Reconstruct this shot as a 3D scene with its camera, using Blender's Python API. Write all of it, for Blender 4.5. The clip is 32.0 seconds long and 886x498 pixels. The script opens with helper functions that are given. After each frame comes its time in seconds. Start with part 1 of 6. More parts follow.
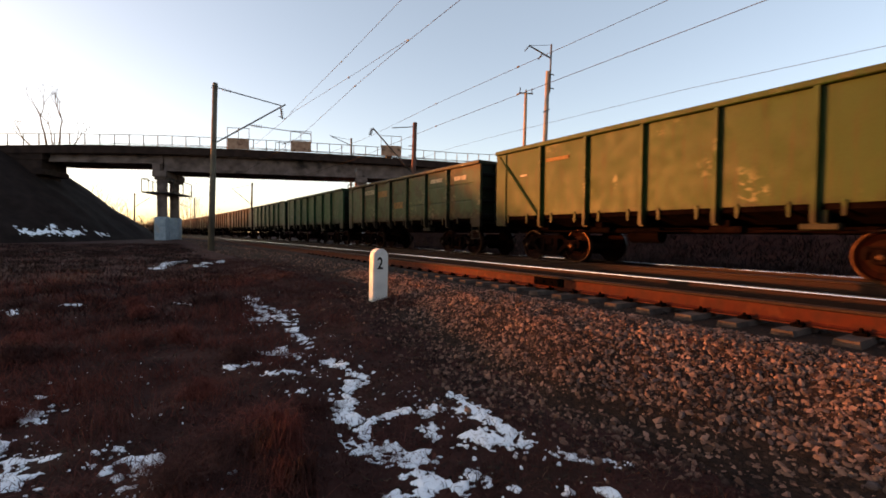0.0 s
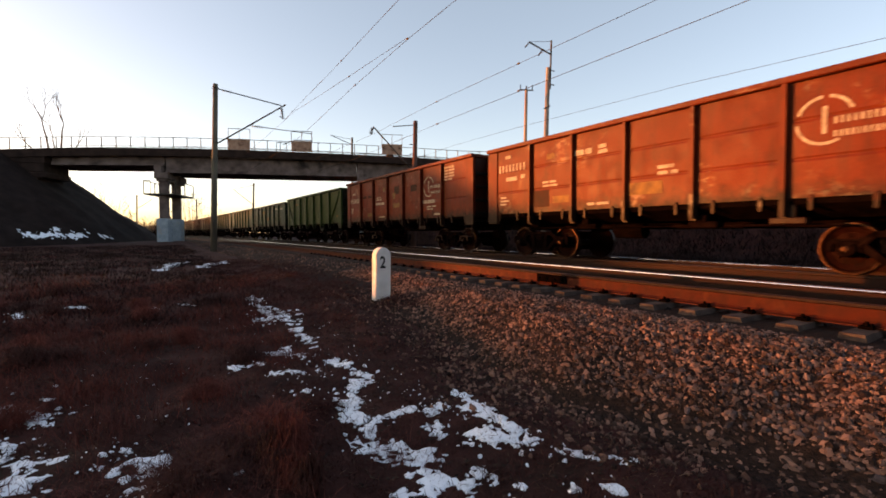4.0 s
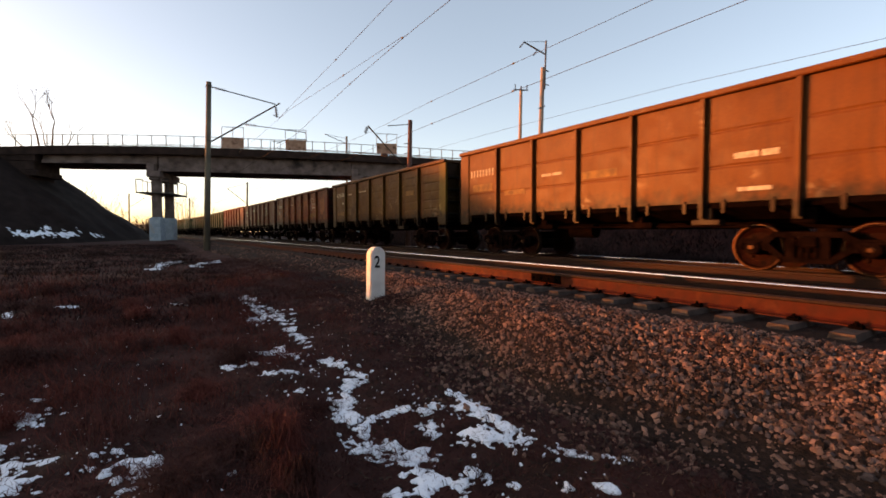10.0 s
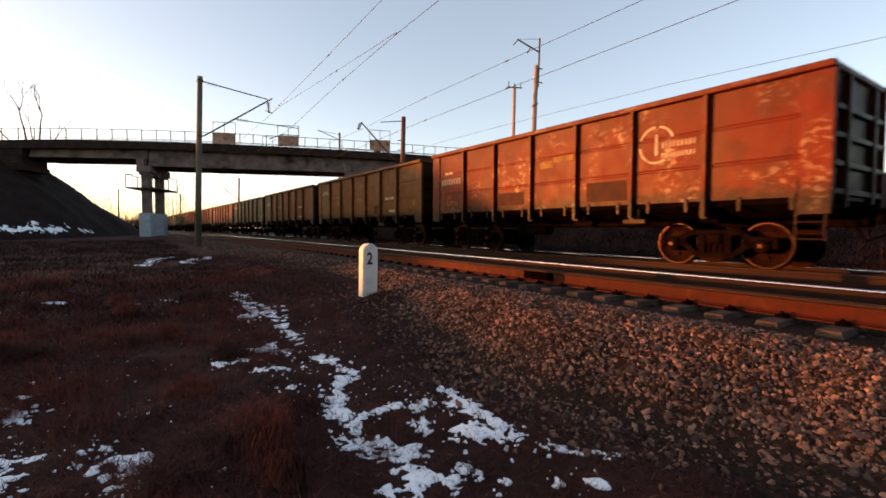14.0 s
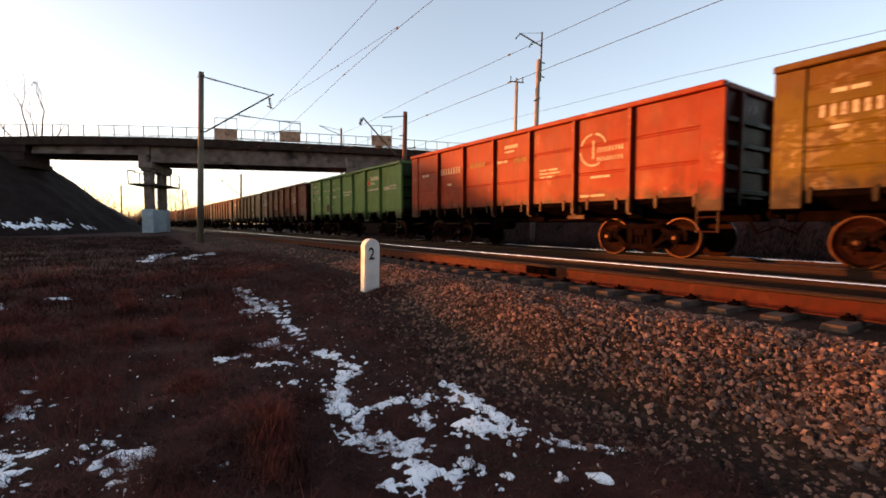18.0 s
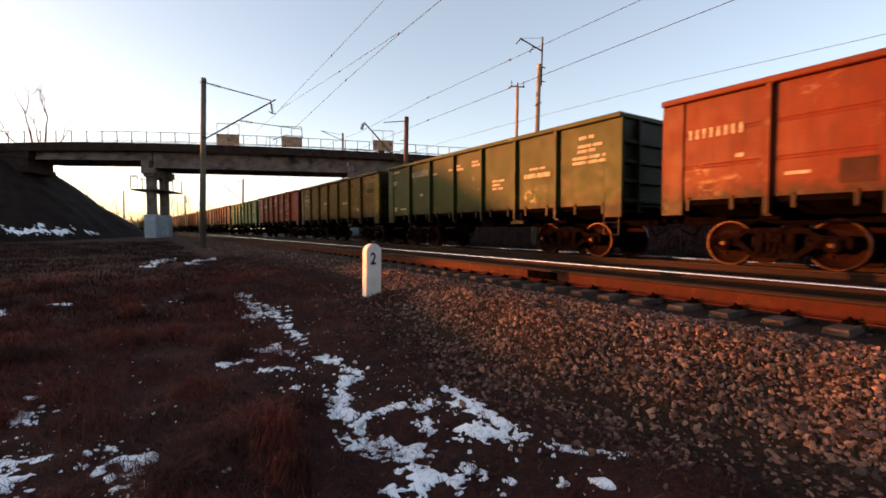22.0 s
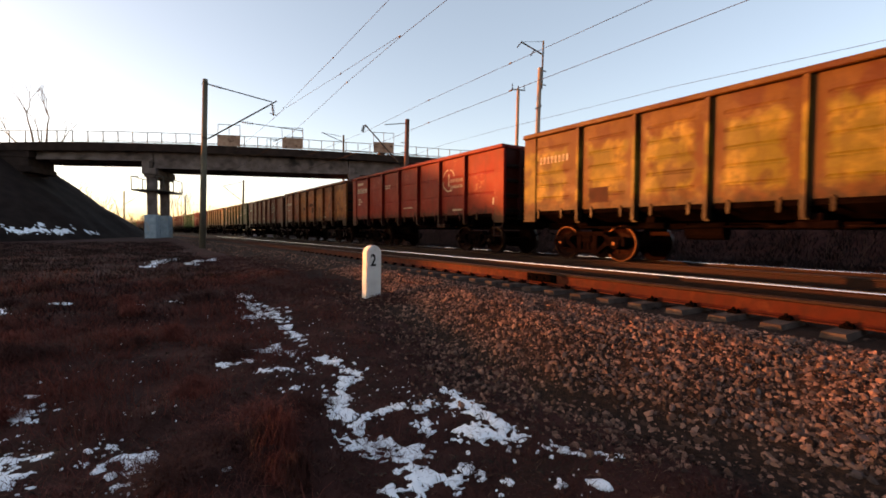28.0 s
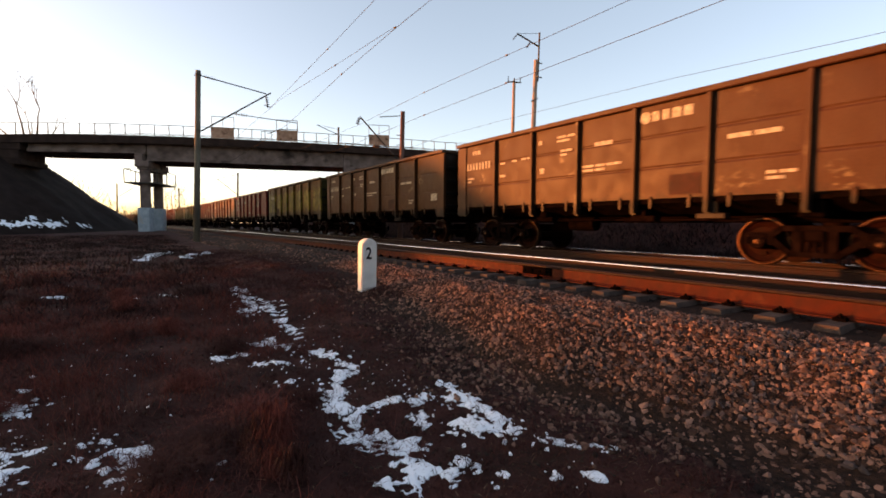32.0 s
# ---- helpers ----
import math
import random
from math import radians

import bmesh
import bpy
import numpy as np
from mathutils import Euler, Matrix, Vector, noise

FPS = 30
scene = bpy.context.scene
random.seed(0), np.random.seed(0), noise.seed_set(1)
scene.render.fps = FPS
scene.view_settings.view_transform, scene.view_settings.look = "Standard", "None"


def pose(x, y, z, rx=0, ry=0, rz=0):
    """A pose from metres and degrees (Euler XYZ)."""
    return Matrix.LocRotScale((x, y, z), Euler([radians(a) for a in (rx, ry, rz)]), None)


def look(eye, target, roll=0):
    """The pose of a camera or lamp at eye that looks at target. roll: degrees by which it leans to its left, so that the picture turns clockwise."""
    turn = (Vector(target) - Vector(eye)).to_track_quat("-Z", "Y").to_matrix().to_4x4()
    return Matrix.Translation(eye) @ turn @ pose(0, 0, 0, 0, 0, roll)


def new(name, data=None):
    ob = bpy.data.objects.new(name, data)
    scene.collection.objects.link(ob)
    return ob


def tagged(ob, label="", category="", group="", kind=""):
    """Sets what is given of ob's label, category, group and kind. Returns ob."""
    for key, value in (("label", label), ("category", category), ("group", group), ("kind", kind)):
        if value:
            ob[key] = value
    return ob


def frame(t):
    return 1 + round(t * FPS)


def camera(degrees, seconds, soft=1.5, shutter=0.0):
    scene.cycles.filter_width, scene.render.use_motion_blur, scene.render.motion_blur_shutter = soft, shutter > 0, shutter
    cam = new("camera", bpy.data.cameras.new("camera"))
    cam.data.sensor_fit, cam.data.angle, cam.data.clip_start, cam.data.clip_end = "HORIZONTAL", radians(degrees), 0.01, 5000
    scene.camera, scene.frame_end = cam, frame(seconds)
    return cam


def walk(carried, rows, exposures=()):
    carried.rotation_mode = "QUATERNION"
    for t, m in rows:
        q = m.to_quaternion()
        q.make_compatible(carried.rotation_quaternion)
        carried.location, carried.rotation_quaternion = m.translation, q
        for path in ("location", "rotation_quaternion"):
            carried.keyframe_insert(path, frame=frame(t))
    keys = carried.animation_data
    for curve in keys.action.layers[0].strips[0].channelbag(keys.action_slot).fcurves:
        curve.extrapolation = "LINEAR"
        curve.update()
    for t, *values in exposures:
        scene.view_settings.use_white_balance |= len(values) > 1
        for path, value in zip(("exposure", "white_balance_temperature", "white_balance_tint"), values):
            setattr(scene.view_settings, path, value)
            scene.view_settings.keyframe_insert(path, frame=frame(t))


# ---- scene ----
PATH = [
    (0, -0.005, -0.003, 0.003, -1.91, -0.49, -32.01), (0.5, 0.001, 0.016, -0.003, -2.05, -0.37, -31.87),
    (1, -0.001, 0.014, -0.003, -2.22, -0.21, -31.73), (1.5, -0.008, 0.006, 0.001, -2.46, -0.03, -31.66),
    (2, 0.006, 0.017, -0.007, -2.68, 0.10, -32.00), (2.5, 0.002, 0.011, 0.002, -2.28, 0.15, -31.69),
    (3, -0.006, 0.017, -0.003, -2.18, 0.11, -31.63), (3.5, -0.011, 0.009, 0.003, -2.16, 0.17, -31.73),
    (5.5, -0.005, 0.000, 0.007, -2.13, 0.36, -31.89), (6, -0.000, -0.001, 0.000, -2.00, 0.62, -32.35),
    (6.5, 0.004, 0.001, 0.004, -2.24, 0.41, -32.44), (7, -0.002, -0.001, 0.002, -2.29, 0.10, -32.46),
    (7.5, 0.001, 0.007, -0.003, -2.34, -0.05, -32.94), (8, -0.002, 0.010, -0.002, -2.31, 0.03, -32.32),
    (8.5, -0.003, 0.005, 0.002, -2.38, 0.14, -32.30), (9, -0.009, 0.005, 0.006, -2.23, 0.26, -32.04),
    (9.5, -0.012, 0.007, 0.002, -2.18, 0.16, -32.15), (10, -0.008, 0.003, 0.007, -2.22, 0.10, -32.45),
    (10.5, -0.010, 0.006, 0.003, -1.94, 0.08, -32.29), (11, -0.005, 0.000, 0.003, -1.97, 0.27, -32.29),
    (11.5, -0.005, 0.013, -0.001, -1.95, 0.11, -32.22), (12, -0.004, 0.007, 0.003, -2.07, 0.16, -31.97),
    (12.5, 0.006, 0.010, 0.000, -2.60, 0.08, -32.97), (13, 0.014, 0.023, -0.006, -2.53, -0.09, -33.37),
    (13.5, 0.001, 0.009, 0.003, -2.59, -0.10, -33.26), (15.5, -0.006, -0.002, -0.001, -2.48, -0.54, -33.68),
    (16, -0.000, -0.005, -0.003, -2.65, -0.42, -33.74), (16.5, -0.001, 0.000, -0.002, -2.70, -0.32, -33.70),
    (17, 0.003, 0.006, -0.009, -2.78, -0.24, -33.59), (17.5, 0.005, 0.003, -0.003, -3.06, -0.11, -33.75),
    (18, 0.010, 0.020, -0.009, -3.12, -0.04, -33.06), (18.5, 0.004, 0.009, -0.008, -3.05, 0.05, -32.94),
    (19, 0.011, 0.007, -0.009, -3.24, 0.39, -32.98), (19.5, 0.015, 0.010, -0.006, -3.32, 0.51, -32.89),
    (20, 0.011, 0.011, -0.004, -3.29, 0.23, -33.04), (20.5, 0.010, 0.005, -0.003, -3.24, 0.16, -33.20),
    (21, 0.006, 0.002, -0.000, -3.12, 0.24, -33.13), (21.5, 0.008, 0.017, -0.008, -2.90, 0.11, -32.78),
    (22, 0.003, 0.005, -0.000, -2.59, 0.14, -32.87), (22.5, -0.002, -0.005, -0.001, -2.30, -0.20, -32.98),
    (23, -0.001, 0.007, -0.012, -2.48, -0.71, -33.31), (23.5, 0.004, -0.003, 0.001, -2.44, -0.37, -33.60),
    (24, -0.001, -0.008, 0.005, -2.17, -0.30, -33.65), (24.5, -0.003, 0.005, -0.003, -2.32, -0.37, -33.39),
    (25, 0.002, 0.002, -0.003, -2.52, -0.06, -33.18), (25.5, -0.004, -0.002, -0.002, -2.49, -0.18, -33.26),
    (27.5, -0.012, -0.011, 0.001, -2.53, -0.16, -32.83), (28, -0.012, -0.016, -0.002, -2.30, -0.25, -32.88),
    (28.5, -0.009, -0.017, -0.002, -2.64, -0.34, -33.14), (29, -0.001, -0.015, -0.002, -2.78, -0.22, -33.68),
    (29.5, -0.001, -0.020, -0.003, -2.63, -0.29, -33.63), (30, 0.013, -0.002, -0.006, -2.66, -0.00, -33.56),
    (30.5, 0.011, -0.002, -0.011, -2.82, -0.03, -33.69), (31, 0.005, 0.009, -0.009, -3.11, -0.17, -33.35),
    (31.5, 0.008, 0.008, -0.011, -3.37, -0.08, -33.34), (32, -0.003, -0.001, -0.003, -3.16, -0.24, -33.42)]
cam = camera(88.14, 32.0, soft=1.7, shutter=0.28)
STOPS, KELVIN, TINT = 2.51, 8700, 26
walk(cam, [(t, pose(x, y, z, 90 + p, r, w)) for t, x, y, z, p, r, w in PATH], [(t, STOPS + e, KELVIN, TINT) for t, e in ((0, -0.03), (13, -0.03), (16, 0.05), (18, 0.1), (21, 0.08), (23, 0.02), (26, 0.0), (29, 0.05), (32, 0.1))])

# ---- light ----
SUN_AZ, SUN_EL = 54.0, 2.85          # degrees left of the track's direction, degrees up
world = bpy.data.worlds.new("evening_sky")
scene.world = world
world.use_nodes = True
wn = world.node_tree
sky = wn.nodes.new("ShaderNodeTexSky")
sky.sky_type, sky.sun_disc = "NISHITA", False
sky.sun_elevation, sky.sun_rotation = radians(SUN_EL), radians(-SUN_AZ)
sky.air_density, sky.dust_density, sky.ozone_density = 0.6, 1.2, 1.15
wn.nodes["Background"].inputs["Strength"].default_value = 0.15
haze = wn.nodes.new("ShaderNodeMix")   # thin even haze over the whole sky
haze.data_type = "RGBA"
haze.inputs["Factor"].default_value = 0.25
haze.inputs["B"].default_value = (0.49, 0.81, 1.05, 1)
wn.links.new(sky.outputs[0], haze.inputs["A"])
wn.links.new(haze.outputs["Result"], wn.nodes["Background"].inputs["Color"])
sun = new("sun", bpy.data.lights.new("sun", "SUN"))
sun.data.energy, sun.data.angle, sun.data.color = 2.8, radians(0.55), (1.0, 0.345, 0.095)
sa, se = radians(SUN_AZ), radians(SUN_EL)
sun.matrix_world = look((-math.sin(sa) * math.cos(se) * 50, math.cos(sa) * math.cos(se) * 50, math.sin(se) * 50), (0, 0, 0))

# ---- plan ----
BEND = 0.00063                        # the line bends left: metres sideways = BEND / 2 * y^2
TRACK_1, TRACK_2 = 7.2, 11.48         # middle of each track beside the camera
RAIL_1, RAIL_2 = -0.785, -0.81        # height of the rail heads under the eye


def bend(y):
    return -0.5 * BEND * y * y


def heading(y):
    return math.degrees(math.atan(BEND * y))


def smooth(v):
    v = np.clip(v, 0, 1)
    return v * v * (3 - 2 * v)


def rough(x, y, cell, seed=0):
    """Smooth value noise between -1 and 1 on a lattice."""
    x, y = np.asarray(x, float) / cell, np.asarray(y, float) / cell
    i, j = np.floor(x), np.floor(y)
    u, v = smooth(x - i), smooth(y - j)

    def val(a, b):
        h = np.sin(a * 127.1 + b * 311.7 + seed * 74.7) * 43758.5453
        return (h - np.floor(h)) * 2 - 1
    return (val(i, j) * (1 - u) + val(i + 1, j) * u) * (1 - v) + (val(i, j + 1) * (1 - u) + val(i + 1, j + 1) * u) * v


def toe(y):
    """Where the gravel shoulder meets the dirt."""
    return np.interp(y, (-6, 0.6, 1.6, 2.6, 3.6, 5.0, 7.0, 10.0, 16.0), (3.95, 3.98, 3.8, 3.42, 3.25, 3.42, 3.8, 4.05, 3.9)) + 0.09 * rough(0 * y, y, 0.55, 61)


def ground_z(x, y):
    x, y = np.asarray(x, float), np.asarray(y, float)
    r = np.hypot(x, y) * np.where(y > 0, 1, 0.2)
    z = -1.6 + 0.45 * smooth((r - 2.5) / 10) + 0.3 * smooth((r - 32) / 20)
    lumps = 0.05 * rough(x, y, 1.3, 1) + 0.035 * rough(x, y, 0.5, 2) + 0.022 * rough(x, y, 0.23, 9)
    z = z + lumps * np.clip(1.2 - r / 60, 0.2, 1)
    xs = x - bend(np.clip(y, -400, 400))
    foot = toe(y)
    ditch = 0.05 + 0.05 * np.clip((4 - y) / 2, 0, 1)
    z = z - ditch * np.exp(-((xs - foot + 0.25) / 0.5) ** 2) + 0.05 * np.exp(-((xs - foot + 1.15) / 0.35) ** 2)
    slope = np.clip((xs - foot) / np.interp(y, (0.4, 1.6, 3.2, 5.0), (1.8, 1.4, 0.98, 0.84)), 0, 1)
    up = (0.55 * slope + 0.45 * smooth(slope)) * np.clip((16.2 - xs) / 1.6, 0, 1)
    top = -1.078 + 0.04 * np.exp(-((xs - 4.85) / 0.4) ** 2) + 0.012 * rough(x, y, 0.3, 3)
    top = top - 0.035 * smooth((xs - 5.25) / 0.3)
    top = top + (0.04 * rough(x, y, 0.8, 4) + 0.03 * rough(x, y, 0.37, 6)) * (xs < 4.6)
    z = z * (1 - up) + top * up + 0.13 * np.exp(-((x - 3.72) ** 2 + (y - 7.75) ** 2) / 0.22)
    return z + 2.6 * smooth((xs - 18.5) / 5) * smooth((120 - np.abs(y)) / 60)


# ---- mesh helpers ----
class Shape:
    """Collects vertices and faces of one mesh."""

    def __init__(self):
        self.v, self.f = [], []

    def add(self, v, f):
        n = len(self.v)
        self.v += [tuple(p) for p in v]
        self.f += [tuple(i + n for i in q) for q in f]
        return self

    def box(self, x0, x1, y0, y1, z0, z1, c=0.0):
        """A box; c: chamfer of all edges along its long side."""
        if c <= 0:
            v = [(x, y, z) for x in (x0, x1) for y in (y0, y1) for z in (z0, z1)]
            f = [(0, 1, 3, 2), (4, 6, 7, 5), (0, 4, 5, 1), (2, 3, 7, 6), (0, 2, 6, 4), (1, 5, 7, 3)]
            return self.add(v, f)
        bm = bmesh.new()
        bmesh.ops.create_cube(bm, size=1)
        for p in bm.verts:
            p.co = ((x0 + x1) / 2 + p.co.x * (x1 - x0), (y0 + y1) / 2 + p.co.y * (y1 - y0), (z0 + z1) / 2 + p.co.z * (z1 - z0))
        bmesh.ops.bevel(bm, geom=bm.edges[:], offset=c, segments=1, affect="EDGES")
        bm.verts.index_update()
        self.add([p.co for p in bm.verts], [[p.index for p in q.verts] for q in bm.faces])
        bm.free()
        return self

    def tube(self, pts, radii, n=8, cap=True):
        """A round bar along points."""
        pts = [Vector(p) for p in pts]
        if not isinstance(radii, (list, tuple)):
            radii = [radii] * len(pts)
        v, f = [], []
        for i, p in enumerate(pts):
            d = (pts[min(i + 1, len(pts) - 1)] - pts[max(i - 1, 0)]).normalized()
            a = d.cross(Vector((0, 0, 1)) if abs(d.z) < 0.9 else Vector((1, 0, 0))).normalized()
            b = d.cross(a)
            v += [p + (a * math.cos(2 * math.pi * k / n) + b * math.sin(2 * math.pi * k / n)) * radii[i] for k in range(n)]
        for i in range(len(pts) - 1):
            f += [(i * n + k, i * n + (k + 1) % n, (i + 1) * n + (k + 1) % n, (i + 1) * n + k) for k in range(n)]
        if cap:
            f += [tuple(range(n))[::-1], tuple((len(pts) - 1) * n + k for k in range(n))]
        return self.add(v, f)

    def lathe(self, prof, n=32, axis="x"):
        """A turned body: profile of (along, radius)."""
        v, f = [], []
        for a, r in prof:
            for k in range(n):
                c, s = r * math.cos(2 * math.pi * k / n), r * math.sin(2 * math.pi * k / n)
                v.append((a, c, s) if axis == "x" else (c, s, a) if axis == "z" else (c, a, s))
        for i in range(len(prof) - 1):
            f += [(i * n + k, i * n + (k + 1) % n, (i + 1) * n + (k + 1) % n, (i + 1) * n + k) for k in range(n)]
        f += [tuple(range(n))[::-1], tuple((len(prof) - 1) * n + k for k in range(n))]
        return self.add(v, f)

    def slab(self, outline, x0, x1):
        """An outline of (y, z) points given a thickness along x."""
        n = len(outline)
        v = [(x0, y, z) for y, z in outline] + [(x1, y, z) for y, z in outline]
        f = [tuple(range(n)), tuple(range(2 * n - 1, n - 1, -1))]
        f += [(k, (k + 1) % n + 0, (k + 1) % n + n, k + n)[::-1] for k in range(n)]
        return self.add(v, f)

    def mesh(self, name, smooth_shade=False):
        me = bpy.data.meshes.new(name)
        me.from_pydata(self.v, [], self.f)
        bm = bmesh.new()
        bm.from_mesh(me)
        bmesh.ops.recalc_face_normals(bm, faces=bm.faces[:])
        bm.to_mesh(me)
        bm.free()
        if smooth_shade:
            me.polygons.foreach_set("use_smooth", [True] * len(me.polygons))
        return me


def put(name, me, mat, parent=None, m=None, label="", category="", group="", kind="", color=None):
    """Links a mesh as one object, with its material on the object."""
    ob = new(name, me)
    if not me.materials:
        me.materials.append(mat)
    if me.materials[0] is not mat:
        ob.material_slots[0].link = "OBJECT"
        ob.material_slots[0].material = mat
    if parent is not None:
        ob.parent = parent
    if m is not None:
        ob.matrix_basis = m
    if color is not None:
        ob.color = color
    return tagged(ob, label, category, group, kind)


def empty(name, m, label, category, group="", kind=""):
    ob = new(name)
    ob.empty_display_size = 0.2
    ob.matrix_basis = m
    return tagged(ob, label, category, group, kind)


# ---- materials ----
def material(name, low, high, scale=4.0, detail=6.0, rough_range=(0.6, 0.9), metal=0.0, bump=0.2, bump_scale=30.0,
             spot=None, spot_at=0.62, spot_scale=1.5, stretch=(1, 1, 1), own=False, island=0.0, spec=0.1, skew=1.0):
    """A surface whose colour runs between two tones on fine noise, with coarse stains of a third."""
    mat = bpy.data.materials.new(name)
    mat.use_nodes = True
    nt = mat.node_tree
    N, L = nt.nodes.new, nt.links.new
    bsdf = nt.nodes["Principled BSDF"]
    geo_in = N("ShaderNodeTexCoord")
    mp = N("ShaderNodeMapping")
    mp.inputs["Scale"].default_value = stretch
    L(geo_in.outputs["Object"], mp.inputs["Vector"])
    if own:
        info = N("ShaderNodeObjectInfo")
        mul = N("ShaderNodeMath")
        mul.operation, mul.inputs[1].default_value = "MULTIPLY", 57.0
        L(info.outputs["Random"], mul.inputs[0])
        L(mul.outputs[0], mp.inputs["Location"])
    n1 = N("ShaderNodeTexNoise")
    n1.inputs["Scale"].default_value, n1.inputs["Detail"].default_value = scale, detail
    L(mp.outputs[0], n1.inputs["Vector"])
    mix = N("ShaderNodeMix")
    mix.data_type = "RGBA"
    mix.inputs["A"].default_value, mix.inputs["B"].default_value = (*low, 1), (*high, 1)
    ramp = N("ShaderNodeMapRange")
    ramp.inputs["From Min"].default_value, ramp.inputs["From Max"].default_value = 0.3, 0.7
    L(n1.outputs["Fac"], ramp.inputs["Value"])
    fac = ramp.outputs[0]
    if island:
        gi = N("ShaderNodeNewGeometry")
        blend = N("ShaderNodeMix")
        blend.inputs["Factor"].default_value = island
        L(fac, blend.inputs["A"])
        L(gi.outputs["Random Per Island"], blend.inputs["B"])
        fac = blend.outputs[0]
    if skew != 1.0:
        pw = N("ShaderNodeMath")
        pw.operation, pw.inputs[1].default_value = "POWER", skew
        L(fac, pw.inputs[0])
        fac = pw.outputs[0]
    L(fac, mix.inputs["Factor"])
    col = mix.outputs["Result"]
    if spot:
        n2 = N("ShaderNodeTexNoise")
        n2.inputs["Scale"].default_value, n2.inputs["Detail"].default_value = spot_scale, 8.0
        L(mp.outputs[0], n2.inputs["Vector"])
        r2 = N("ShaderNodeMapRange")
        r2.inputs["From Min"].default_value, r2.inputs["From Max"].default_value = spot_at - 0.06, spot_at + 0.06
        L(n2.outputs["Fac"], r2.inputs["Value"])
        m2 = N("ShaderNodeMix")
        m2.data_type = "RGBA"
        m2.inputs["B"].default_value = (*spot, 1)
        L(col, m2.inputs["A"])
        L(r2.outputs[0], m2.inputs["Factor"])
        col = m2.outputs["Result"]
    L(col, bsdf.inputs["Base Color"])
    rr = N("ShaderNodeMapRange")
    rr.inputs["To Min"].default_value, rr.inputs["To Max"].default_value = rough_range
    L(n1.outputs["Fac"], rr.inputs["Value"])
    L(rr.outputs[0], bsdf.inputs["Roughness"])
    bsdf.inputs["Metallic"].default_value = metal
    bsdf.inputs["Specular IOR Level"].default_value = spec
    if bump:
        n3 = N("ShaderNodeTexNoise")
        n3.inputs["Scale"].default_value, n3.inputs["Detail"].default_value = bump_scale, 5.0
        L(mp.outputs[0], n3.inputs["Vector"])
        b = N("ShaderNodeBump")
        b.inputs["Strength"].default_value, b.inputs["Distance"].default_value = bump, 0.02
        L(n3.outputs["Fac"], b.inputs["Height"])
        L(b.outputs[0], bsdf.inputs["Normal"])
    return mat


